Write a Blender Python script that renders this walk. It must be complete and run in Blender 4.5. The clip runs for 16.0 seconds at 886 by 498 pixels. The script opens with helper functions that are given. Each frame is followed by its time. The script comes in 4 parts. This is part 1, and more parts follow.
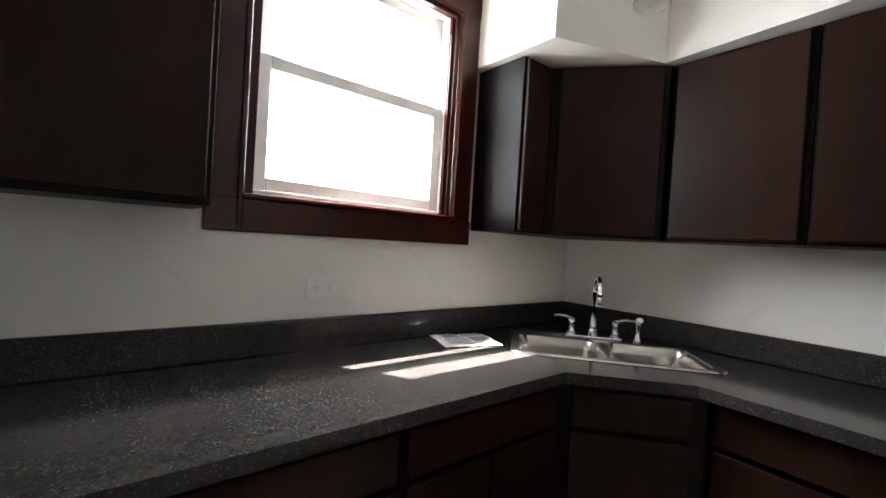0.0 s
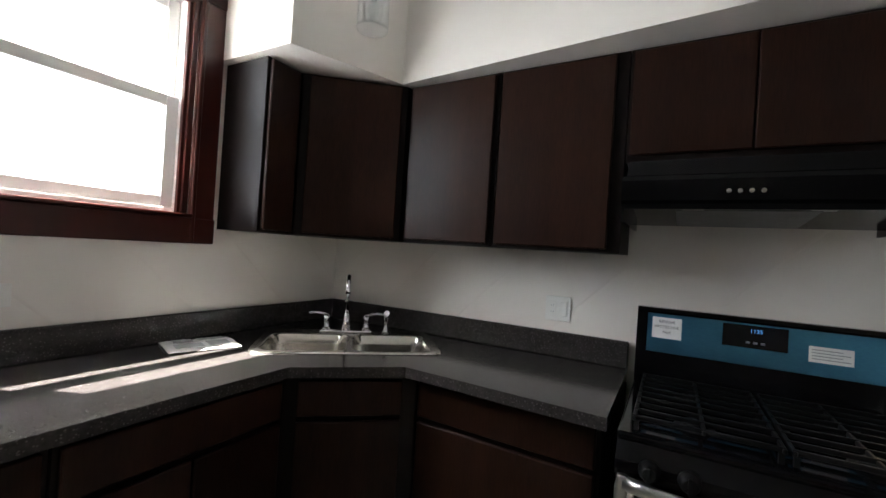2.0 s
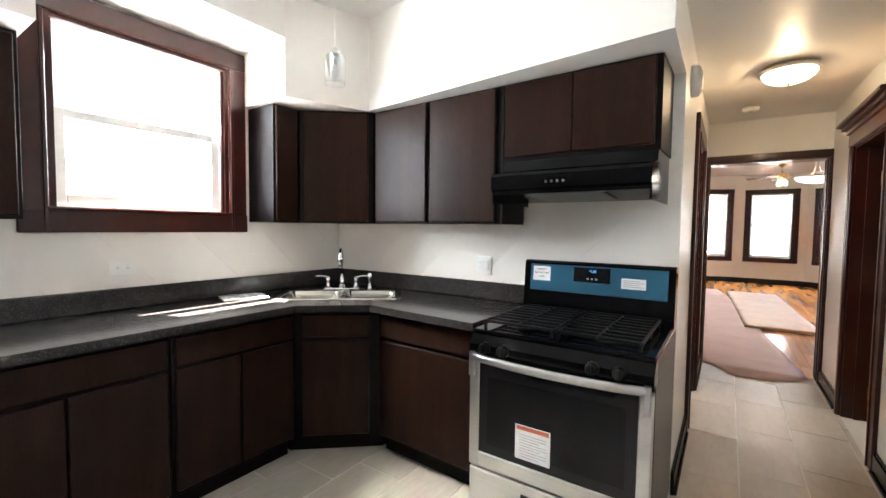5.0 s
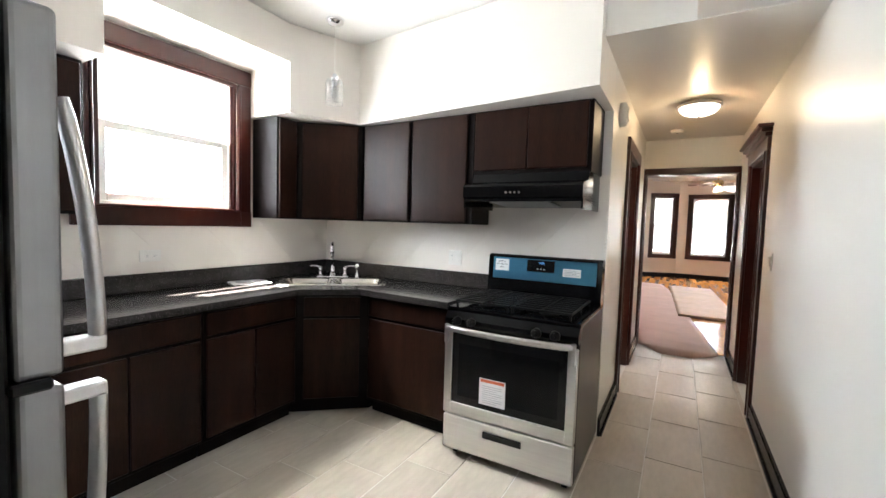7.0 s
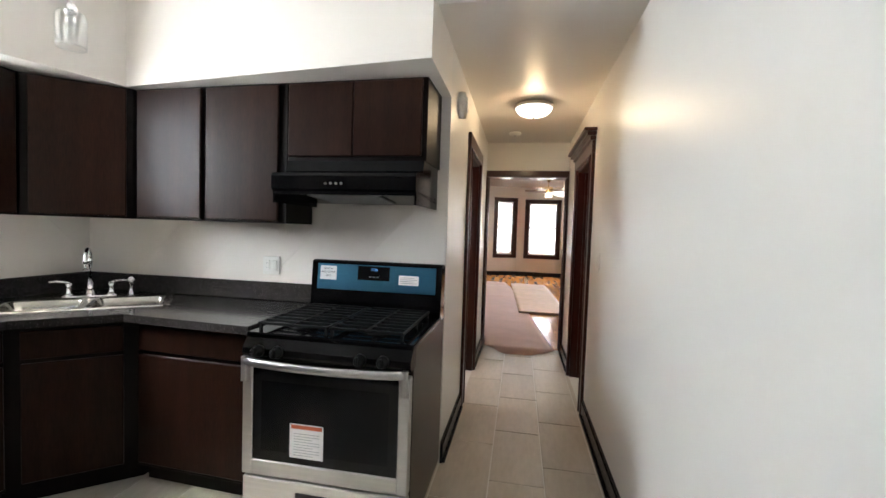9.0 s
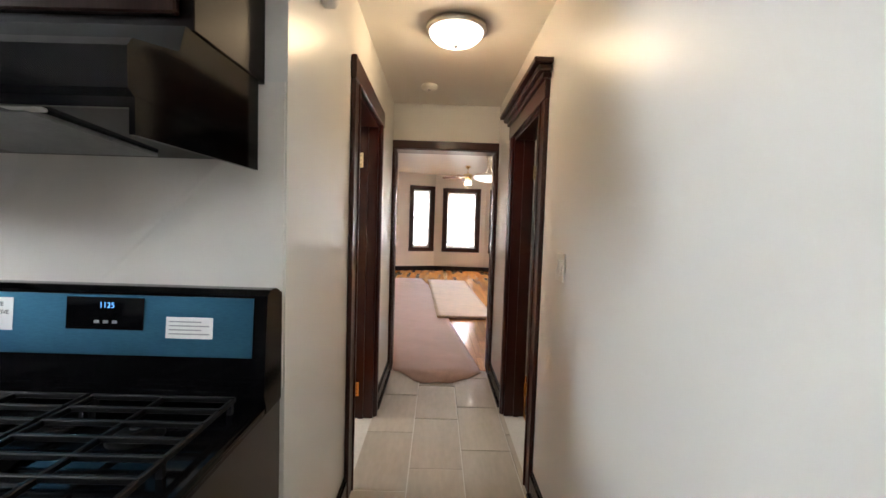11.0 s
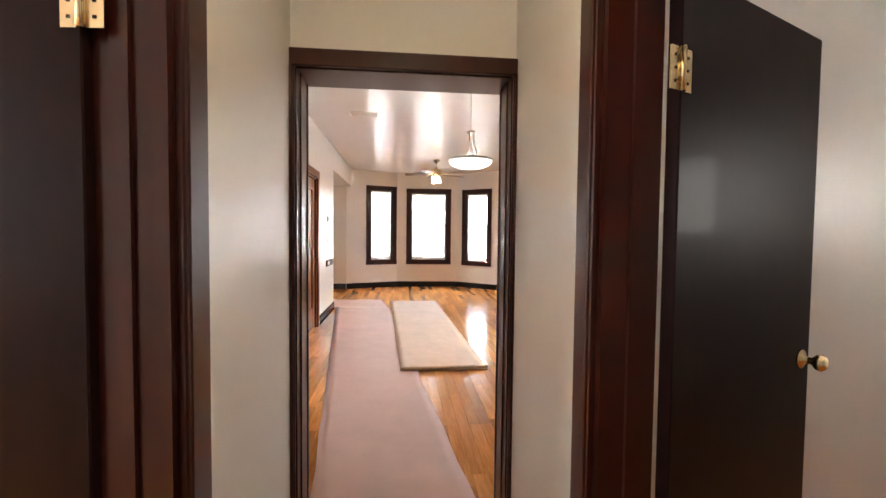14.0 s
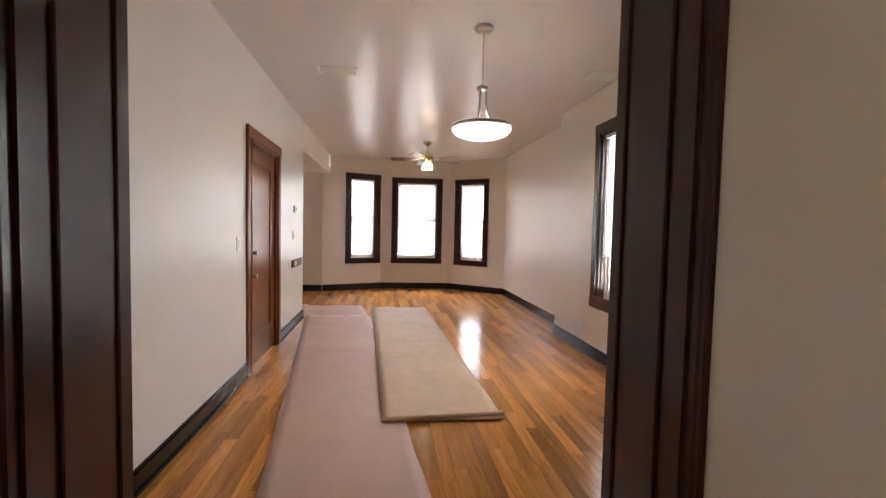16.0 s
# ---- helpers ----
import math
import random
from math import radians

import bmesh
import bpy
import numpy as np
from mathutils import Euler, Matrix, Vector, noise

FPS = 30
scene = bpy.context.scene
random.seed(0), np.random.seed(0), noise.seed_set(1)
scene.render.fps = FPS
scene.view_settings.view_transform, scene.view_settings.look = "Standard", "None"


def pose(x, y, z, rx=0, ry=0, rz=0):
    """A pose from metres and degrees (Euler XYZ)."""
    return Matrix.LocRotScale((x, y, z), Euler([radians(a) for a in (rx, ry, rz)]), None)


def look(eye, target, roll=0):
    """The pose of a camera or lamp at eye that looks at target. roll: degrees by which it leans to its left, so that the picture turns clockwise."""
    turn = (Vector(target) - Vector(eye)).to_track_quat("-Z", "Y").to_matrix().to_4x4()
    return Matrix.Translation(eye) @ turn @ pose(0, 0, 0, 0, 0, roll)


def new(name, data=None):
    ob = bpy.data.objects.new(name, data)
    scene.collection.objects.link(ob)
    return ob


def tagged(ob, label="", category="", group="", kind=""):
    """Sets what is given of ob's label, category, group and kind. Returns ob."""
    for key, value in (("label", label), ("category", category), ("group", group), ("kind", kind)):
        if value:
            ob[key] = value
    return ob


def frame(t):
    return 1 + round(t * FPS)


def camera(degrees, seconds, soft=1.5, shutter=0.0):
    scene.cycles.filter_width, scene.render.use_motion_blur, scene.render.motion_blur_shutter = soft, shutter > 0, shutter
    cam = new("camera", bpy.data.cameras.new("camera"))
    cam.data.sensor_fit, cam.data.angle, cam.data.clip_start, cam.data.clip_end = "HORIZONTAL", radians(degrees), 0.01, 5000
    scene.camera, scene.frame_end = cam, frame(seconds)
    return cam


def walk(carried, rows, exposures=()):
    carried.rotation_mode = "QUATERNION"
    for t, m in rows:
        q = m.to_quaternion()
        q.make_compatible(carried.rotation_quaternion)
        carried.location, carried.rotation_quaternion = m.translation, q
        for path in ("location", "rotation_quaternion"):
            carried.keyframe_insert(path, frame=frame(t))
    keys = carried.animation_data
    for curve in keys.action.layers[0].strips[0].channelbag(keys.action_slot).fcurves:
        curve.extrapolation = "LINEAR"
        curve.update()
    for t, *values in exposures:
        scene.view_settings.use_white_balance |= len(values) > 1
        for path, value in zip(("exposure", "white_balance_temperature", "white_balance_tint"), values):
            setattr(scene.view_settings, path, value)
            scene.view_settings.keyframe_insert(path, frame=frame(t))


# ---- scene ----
cam = camera(93.3, 16.0)
EXPOSURES = [(0, 4.25), (1.5, 3.95), (2.2, 4.1), (3, 4.9), (4, 5.3), (5, 5.4), (7.5, 5.2), (9, 5.0), (10, 4.95), (12.5, 5.45), (13.5, 5.5), (14.2, 5.5), (15, 5.45), (15.5, 5.15), (16, 4.72)]
PATH = [
    (0, (0.41, 0.621, 1.334), (1.673, 2.171, 1.304), 3.5),
    (0.5, (0.448, 0.602, 1.337), (1.855, 2.024, 1.321), 3.1),
    (1, (0.468, 0.555, 1.343), (2.025, 1.809, 1.339), 2.5),
    (1.5, (0.513, 0.426, 1.36), (2.237, 1.439, 1.337), 2.6),
    (2, (0.593, 0.268, 1.367), (2.349, 1.225, 1.377), 3.7),
    (2.5, (0.645, 0.091, 1.375), (2.406, 1.039, 1.381), 4.9),
    (3, (0.617, -0.078, 1.37), (2.344, 0.931, 1.37), 3.3),
    (3.5, (0.579, -0.274, 1.373), (2.242, 0.837, 1.376), 3.1),
    (4, (0.516, -0.435, 1.386), (2.047, 0.852, 1.387), 2.6),
    (4.5, (0.356, -0.519, 1.388), (1.91, 0.74, 1.357), 2.4),
    (5, (0.159, -0.598, 1.374), (1.811, 0.524, 1.274), 0.7),
    (7.5, (-0.36, -0.841, 1.4), (1.428, 0.044, 1.272), 2.7),
    (8, (-0.243, -0.854, 1.389), (1.637, -0.185, 1.245), 2.0),
    (8.5, (-0.048, -0.867, 1.398), (1.869, -0.308, 1.286), 2.0),
    (9, (0.172, -0.819, 1.39), (2.138, -0.46, 1.302), 1.9),
    (9.5, (0.401, -0.763, 1.385), (2.397, -0.668, 1.292), -0.7),
    (10, (0.733, -0.794, 1.382), (2.728, -0.717, 1.267), 1.7),
    (12.5, (2.393, -0.852, 1.372), (4.385, -1.004, 1.278), -0.0),
    (13, (2.744, -0.898, 1.372), (4.74, -1.008, 1.293), 1.1),
    (13.5, (3.089, -0.893, 1.363), (5.086, -0.991, 1.294), 1.6),
    (14, (3.406, -0.864, 1.371), (5.395, -1.057, 1.295), 0.6),
    (14.5, (3.725, -0.876, 1.362), (5.72, -1.012, 1.327), 1.2),
    (15, (4.036, -0.858, 1.348), (6.03, -1.003, 1.282), 1.8),
    (15.5, (4.306, -0.831, 1.361), (6.286, -1.089, 1.239), 0.2),
    (16, (4.627, -0.874, 1.36), (6.607, -1.138, 1.265), 1.3),
]
walk(cam, [(t, look(eye, target, roll)) for t, eye, target, roll in PATH], EXPOSURES)

from mathutils import geometry

SUN_WAY = (0.22, -0.405, -1.0)

world = bpy.data.worlds.new("world")
scene.world = world
world.use_nodes = True
wn = world.node_tree
sky = wn.nodes.new("ShaderNodeTexSky")
sky.sky_type, sky.sun_disc = "NISHITA", False
sky.sun_elevation, sky.sun_rotation = radians(65.3), radians(-28.5)
wn.nodes["Background"].inputs["Strength"].default_value = 0.05
wn.links.new(sky.outputs[0], wn.nodes["Background"].inputs["Color"])


def lamp(name, kind, m, energy, color=(1, 1, 1), size=(1, 1)):
    d = bpy.data.lights.new(name, kind)
    d.energy, d.color = energy, color
    if kind == "AREA":
        d.shape, d.size, d.size_y = "RECTANGLE", size[0], size[1]
    if kind == "POINT":
        d.shadow_soft_size = size[0]
    if kind == "SUN":
        d.angle = radians(0.5)
    ob = new(name, d)
    ob.matrix_world = m
    return ob


DAY = (0.95, 0.98, 1.0)
WARM = (1.0, 0.72, 0.42)
lamp("sun", "SUN", look((0, 0, 8), Vector((0, 0, 8)) + Vector(SUN_WAY)), 5, (1, 0.96, 0.9))
lamp("kitchen_window_light", "AREA", look((1.21, 2.32, 1.92), (1.21, 0, 1.4)), 2.0, (0.86, 0.93, 1.0), (0.85, 0.95))
lamp("west_window_light", "AREA", look((-2.26, 0.5, 1.6), (0, 0.5, 1.5)), 0.07, (0.86, 0.93, 1.0), (0.4, 0.6))
lamp("bay_left_light", "AREA", look((14.2, -0.23, 1.5), (9.9, -3.0, 1.2)), 1.54, DAY, (0.6, 1.7))
lamp("bay_middle_light", "AREA", look((14.35, -1.48, 1.5), (7, -1.48, 1.2)), 2.03, DAY, (0.95, 1.7))
lamp("bay_right_light", "AREA", look((13.91, -2.85, 1.5), (9.9, 0, 1.2)), 1.54, DAY, (0.65, 1.7))
lamp("side_window_light", "AREA", look((8.45, -3.3, 1.5), (8.45, 0, 1.2)), 1.54, DAY, (0.75, 1.7))
# Added fill for the left room, set at an assumed window out of view.
lamp("left_room_fill_light", "AREA", look((3.75, 2.3, 1.6), (3.75, 0, 1.4)), 0.6, DAY, (0.9, 1.2))
# Added warm fill for the right room; no source is known there.
lamp("right_room_fill_light", "AREA", look((4.0, -4.3, 1.6), (4.0, 0, 1.4)), 0.15, (1.0, 0.9, 0.78), (0.4, 0.6))
lamp("hall_bulb", "POINT", pose(3.72, -0.89, 2.36), 0.375, WARM, (0.06,))
lamp("pendant_bulb", "POINT", pose(7.79, -1.57, 2.22), 0.17, (1, 0.9, 0.75), (0.1,))
lamp("fan_bulb", "POINT", pose(12.0, -1.54, 2.28), 0.141, (1, 0.8, 0.55), (0.05,))


# ---- materials ----
def material(name, color, rough=0.5, metal=0.0, **o):
    """A base colour varied at two scales, with fine relief."""
    m = bpy.data.materials.new(name)
    m.use_nodes = True
    t = m.node_tree
    b = t.nodes["Principled BSDF"]
    b.inputs["Roughness"].default_value, b.inputs["Metallic"].default_value = rough, metal
    link = t.links.new
    tc = t.nodes.new("ShaderNodeTexCoord")
    mp = t.nodes.new("ShaderNodeMapping")
    mp.inputs["Scale"].default_value = o.get("stretch", (1, 1, 1))
    link(tc.outputs["Object"], mp.inputs["Vector"])
    vec = mp.outputs[0]
    if o.get("random"):
        info = t.nodes.new("ShaderNodeObjectInfo")
        add = t.nodes.new("ShaderNodeVectorMath")
        mul = t.nodes.new("ShaderNodeMath")
        mul.operation, mul.inputs[1].default_value = "MULTIPLY", 37.0
        link(info.outputs["Random"], mul.inputs[0])
        link(vec, add.inputs[0]), link(mul.outputs[0], add.inputs[1])
        vec = add.outputs[0]

    def tex(scale, detail):
        n = t.nodes.new("ShaderNodeTexNoise")
        n.inputs["Scale"].default_value, n.inputs["Detail"].default_value = scale, detail
        link(vec, n.inputs["Vector"])
        return n.outputs["Fac"]

    big, fine = tex(o.get("big", 1.3), 3), tex(o.get("fine", 60), 5)
    mix = t.nodes.new("ShaderNodeMath")
    mix.operation = "ADD"
    link(big, mix.inputs[0]), link(fine, mix.inputs[1])
    ramp = t.nodes.new("ShaderNodeValToRGB")
    v = o.get("vary", 0.1)
    c2 = o.get("color2")
    lo = c2 or [c * (1 - v) for c in color]
    hi = [min(1, c * (1 + v)) for c in color] if not c2 else color
    half = t.nodes.new("ShaderNodeMath")
    half.operation, half.inputs[1].default_value = "MULTIPLY", 0.5
    link(mix.outputs[0], half.inputs[0])
    ramp.color_ramp.elements[0].position, ramp.color_ramp.elements[1].position = o.get("span", (0.32, 0.68))
    ramp.color_ramp.elements[0].color, ramp.color_ramp.elements[1].color = (*lo, 1), (*hi, 1)
    link(half.outputs[0], ramp.inputs[0])
    out = ramp.outputs[0]
    if o.get("random"):
        hsv = t.nodes.new("ShaderNodeHueSaturation")
        mr = t.nodes.new("ShaderNodeMapRange")
        r = o["random"]
        mr.inputs["To Min"].default_value, mr.inputs["To Max"].default_value = 1 - r, 1 + r
        if o.get("island"):
            geo = t.nodes.new("ShaderNodeNewGeometry")
            link(geo.outputs["Random Per Island"], mr.inputs[0])
        else:
            link(info.outputs["Random"], mr.inputs[0])
        link(mr.outputs[0], hsv.inputs["Value"]), link(out, hsv.inputs["Color"])
        out = hsv.outputs[0]
    if o.get("speckle"):
        vo = t.nodes.new("ShaderNodeTexVoronoi")
        vo.inputs["Scale"].default_value = o["speckle"]
        link(vec, vo.inputs["Vector"])
        sr = t.nodes.new("ShaderNodeValToRGB")
        sr.color_ramp.elements[0].position, sr.color_ramp.elements[1].position = 0.12, 0.30
        sr.color_ramp.elements[0].color, sr.color_ramp.elements[1].color = (1, 1, 1, 1), (0, 0, 0, 1)
        link(vo.outputs["Distance"], sr.inputs[0])
        mx = t.nodes.new("ShaderNodeMix")
        mx.data_type = "RGBA"
        mx.inputs["B"].default_value = (*o.get("speck", (0.2, 0.19, 0.18)), 1)
        wt = t.nodes.new("ShaderNodeMath")
        wt.operation = "MULTIPLY"
        link(sr.outputs[0], wt.inputs[0])
        wt.inputs[1].default_value = 0.7
        link(wt.outputs[0], mx.inputs["Factor"]), link(out, mx.inputs["A"])
        out = mx.outputs["Result"]
    link(out, b.inputs["Base Color"])
    bump = t.nodes.new("ShaderNodeBump")
    bump.inputs["Strength"].default_value, bump.inputs["Distance"].default_value = o.get("bump", 0.1), o.get("deep", 0.002)
    height = fine
    if o.get("wave"):
        wv = t.nodes.new("ShaderNodeTexWave")
        wv.wave_profile, wv.bands_direction = "SAW", o.get("bands", "DIAGONAL")
        wv.inputs["Scale"].default_value = o["wave"]
        wv.inputs["Distortion"].default_value = 0.0
        link(vec, wv.inputs["Vector"])
        gr = t.nodes.new("ShaderNodeValToRGB")
        gr.color_ramp.elements[0].color, gr.color_ramp.elements[1].color = (0, 0, 0, 1), (1, 1, 1, 1)
        gr.color_ramp.elements[0].position, gr.color_ramp.elements[1].position = 0.0, 0.03
        link(wv.outputs["Fac"], gr.inputs[0])
        height = gr.outputs[0]
    if o.get("wavy"):
        height = tex(o["wavy"], 1)
    link(height, bump.inputs["Height"]), link(bump.outputs[0], b.inputs["Normal"])
    b.inputs["Specular IOR Level"].default_value = o.get("spec", 0.5)
    if o.get("coat"):
        b.inputs["Coat Weight"].default_value, b.inputs["Coat Roughness"].default_value = o["coat"], o.get("coat_rough", 0.08)
    return m


def glowing(name, color, strength):
    m = bpy.data.materials.new(name)
    m.use_nodes = True
    b = m.node_tree.nodes["Principled BSDF"]
    b.inputs["Base Color"].default_value = (*color, 1)
    b.inputs["Emission Color"].default_value, b.inputs["Emission Strength"].default_value = (*color, 1), strength
    return m


def glassy(name, color=(1, 1, 1), rough=0.0):
    m = bpy.data.materials.new(name)
    m.use_nodes = True
    b = m.node_tree.nodes["Principled BSDF"]
    b.inputs["Base Color"].default_value = (*color, 1)
    b.inputs["Transmission Weight"].default_value, b.inputs["Roughness"].default_value = 1.0, rough
    b.inputs["IOR"].default_value = 1.45
    return m


def backdrop_material(name, lo, hi, strength, scale):
    m = bpy.data.materials.new(name)
    m.use_nodes = True
    t = m.node_tree
    b = t.nodes["Principled BSDF"]
    n = t.nodes.new("ShaderNodeTexNoise")
    n.inputs["Scale"].default_value, n.inputs["Detail"].default_value = scale, 6
    tc = t.nodes.new("ShaderNodeTexCoord")
    t.links.new(tc.outputs["Object"], n.inputs["Vector"])
    r = t.nodes.new("ShaderNodeValToRGB")
    r.color_ramp.elements[0].position, r.color_ramp.elements[1].position = 0.42, 0.58
    r.color_ramp.elements[0].color, r.color_ramp.elements[1].color = (*lo, 1), (*hi, 1)
    t.links.new(n.outputs["Fac"], r.inputs[0])
    t.links.new(r.outputs[0], b.inputs["Emission Color"])
    b.inputs["Base Color"].default_value = (0.3, 0.3, 0.3, 1)
    b.inputs["Emission Strength"].default_value = strength
    return m


PAINT = material("wall_paint", (0.82, 0.775, 0.72), 0.32, vary=0.0, bump=0.15, deep=0.003, wavy=2.2)
PAINT_HALL = material("hall_paint", (0.77, 0.75, 0.71), 0.33, vary=0.0, bump=0.15, deep=0.003, wavy=2.2)
CEIL = material("ceiling_gloss_paint", (0.80, 0.77, 0.75), 0.26, spec=0.42, vary=0.0, bump=0.3, deep=0.006, wavy=1.6)
CEIL_FLAT = material("ceiling_paint", (0.82, 0.80, 0.77), 0.45, vary=0.03, bump=0.2, deep=0.004, wavy=2)
SPLASH = material("painted_diagonal_tile", (0.82, 0.775, 0.72), 0.3, vary=0.0, bump=0.55, deep=0.003, wave=1.3)
ESPRESSO = material("espresso_wood", (0.020, 0.0078, 0.0050), 0.33, spec=0.12, stretch=(14, 14, 1.2), big=0.8, fine=14, vary=0.45, bump=0.06)
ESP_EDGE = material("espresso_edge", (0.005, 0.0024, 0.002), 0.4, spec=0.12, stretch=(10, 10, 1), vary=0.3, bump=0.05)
TRIM = material("mahogany_trim", (0.034, 0.005, 0.0028), 0.3, stretch=(3, 3, 1), big=1.0, fine=9, vary=0.3, bump=0.02, spec=0.3, coat=0.2, coat_rough=0.12)
DOORDARK = material("dark_door", (0.013, 0.0045, 0.004), 0.4, stretch=(3, 3, 1), big=1.4, fine=9, vary=0.25, bump=0.05, deep=0.003, wavy=9, spec=0.07, coat=0.03)
DOORRED = material("red_brown_door", (0.20, 0.055, 0.015), 0.3, spec=0.3, stretch=(10, 10, 1), big=1.0, fine=18, vary=0.4, bump=0.06, coat=0.12)
BASE = material("dark_baseboard", (0.018, 0.017, 0.020), 0.25, spec=0.3, vary=0.3, bump=0.1)
COUNTER = material("speckled_laminate", (0.036, 0.032, 0.031), 0.14, spec=0.25, big=30, fine=120, vary=0.3, bump=0.02, speckle=105, speck=(0.14, 0.13, 0.125))
TILE = material("grey_floor_tile", (0.59, 0.53, 0.45), 0.29, color2=(0.47, 0.42, 0.345), stretch=(1.2, 4, 1), big=1.7, fine=9, bump=0.05, random=0.07)
GROUT = material("grout", (0.74, 0.72, 0.67), 0.8, vary=0.1, bump=0.3)
OAK = material("oak_plank", (0.74, 0.34, 0.095), 0.2, color2=(0.45, 0.155, 0.032), stretch=(1.2, 16, 1), big=1.6, fine=7, bump=0.03, random=0.36, spec=0.22, coat=0.1, coat_rough=0.06)
OAK_FAR = material("oak_plank_far", (0.74, 0.34, 0.095), 0.2, color2=(0.45, 0.155, 0.032), stretch=(1.2, 16, 1), big=1.6, fine=7, bump=0.03, random=0.36, island=True, spec=0.22, coat=0.1, coat_rough=0.06)
SUBFLOOR = material("subfloor", (0.10, 0.05, 0.02), 0.7)
ROSIN = material("rosin_paper", (0.68, 0.45, 0.38), 0.6, big=0.9, fine=6, vary=0.07, bump=0.6, deep=0.02, wavy=2.6)
KRAFT = material("tan_paper", (0.60, 0.40, 0.25), 0.55, big=1.5, fine=8, vary=0.12, bump=0.4, deep=0.02, wavy=4.0)
STEEL = material("stainless_steel", (0.60, 0.60, 0.60), 0.30, 1.0, stretch=(1, 60, 60), big=1, fine=8, vary=0.06, bump=0.03)
SINKM = material("sink_steel", (0.60, 0.575, 0.53), 0.2, 1.0, vary=0.06, bump=0.03)
FRIDGEM = material("fridge_steel", (0.30, 0.30, 0.31), 0.38, 0.85, stretch=(1, 40, 1), vary=0.06, bump=0.02)
CHROME = material("chrome", (0.85, 0.85, 0.87), 0.06, 1.0, vary=0.02, bump=0.0)
NICKEL = material("brushed_nickel", (0.52, 0.49, 0.44), 0.28, 1.0, vary=0.05, bump=0.02)
BRASS = material("brass", (0.70, 0.57, 0.34), 0.2, 1.0, vary=0.08, bump=0.03)
BLACKGL = material("black_glass", (0.004, 0.004, 0.005), 0.06, spec=0.3, vary=0.1, bump=0.0)
ENAMEL = material("black_enamel", (0.003, 0.003, 0.0034), 0.1, spec=0.14, vary=0.2, bump=0.02)
IRON = material("cast_iron", (0.004, 0.004, 0.004), 0.42, spec=0.25, vary=0.3, bump=0.25, fine=220)
BLACKPL = material("black_plastic", (0.006, 0.006, 0.0065), 0.35, spec=0.25, vary=0.2, bump=0.05)
BLUEFILM = material("blue_film_steel", (0.07, 0.24, 0.40), 0.3, 0.9, stretch=(1, 1, 8), vary=0.15, bump=0.05)
SIDEDARK = material("appliance_side", (0.022, 0.016, 0.014), 0.3, spec=0.3, vary=0.15, bump=0.05)
WHITEPL = material("white_plastic", (0.82, 0.81, 0.77), 0.3, vary=0.03, bump=0.0)
VINYL = material("white_vinyl", (0.84, 0.83, 0.81), 0.3, vary=0.03, bump=0.02)
PAPER = material("white_paper", (0.80, 0.80, 0.80), 0.6, vary=0.04, bump=0.05)
INK = material("dark_ink", (0.05, 0.05, 0.06), 0.6)
GREYINK = material("grey_ink", (0.35, 0.36, 0.38), 0.6)
REDINK = material("orange_ink", (0.55, 0.12, 0.05), 0.6)
FILTER = material("hood_filter", (0.22, 0.22, 0.22), 0.45, 0.5, big=20, fine=140, vary=0.15, bump=0.4)
BLADE = material("fan_blade_wood", (0.17, 0.085, 0.04), 0.3, stretch=(12, 2, 1), vary=0.3, bump=0.05)
BLIND = material("white_blind", (0.84, 0.84, 0.86), 0.4, vary=0.02, bump=0.0)
GLASS = glassy("clear_glass")


def thin_glass(name):
    m = bpy.data.materials.new(name)
    m.use_nodes = True
    t = m.node_tree
    t.nodes.clear()
    out, mix = t.nodes.new("ShaderNodeOutputMaterial"), t.nodes.new("ShaderNodeMixShader")
    clear, gloss = t.nodes.new("ShaderNodeBsdfTransparent"), t.nodes.new("ShaderNodeBsdfGlossy")
    clear.inputs["Color"].default_value = (0.95, 0.96, 0.96, 1)
    gloss.inputs["Roughness"].default_value, mix.inputs[0].default_value = 0.05, 0.15
    t.links.new(clear.outputs[0], mix.inputs[1])
    t.links.new(gloss.outputs[0], mix.inputs[2])
    t.links.new(mix.outputs[0], out.inputs[0])
    return m


THIN = thin_glass("thin_clear_glass")
LAMPGL = glowing("lit_opal_glass", (1.0, 0.90, 0.74), 0.13)
PENDGL = glowing("lit_pendant_glass", (1.0, 0.97, 0.92), 0.053)
FANGL = glowing("lit_fan_shade", (1.0, 0.86, 0.66), 0.105)
CLOCK = glowing("clock_digits", (0.15, 0.45, 1.0), 0.035)
# Emission stands in for the daylight beyond the north windows.
OUT_N = backdrop_material("bright_neighbour_wall", (0.93, 0.97, 1.0), (1.0, 1.0, 1.0), 0.098, 0.6)
OUT_E = backdrop_material("bright_street", (0.30, 0.42, 0.26), (1.0, 1.0, 1.0), 0.032, 0.5)


# ---- mesh helpers ----
def box(bm, x0, y0, z0, x1, y1, z1, bev=0.0, seg=1):
    r = bmesh.ops.create_cube(bm, size=1.0, matrix=Matrix.Translation(((x0 + x1) / 2, (y0 + y1) / 2, (z0 + z1) / 2)) @ Matrix.Diagonal((abs(x1 - x0), abs(y1 - y0), abs(z1 - z0), 1)))
    if bev:
        es = {e for v in r["verts"] for e in v.link_edges}
        bmesh.ops.bevel(bm, geom=list(es), offset=bev, segments=seg, affect="EDGES", profile=0.5)
    return bm


def cube(x0, y0, z0, x1, y1, z1, bev=0.0, seg=1):
    return box(bmesh.new(), x0, y0, z0, x1, y1, z1, bev, seg)


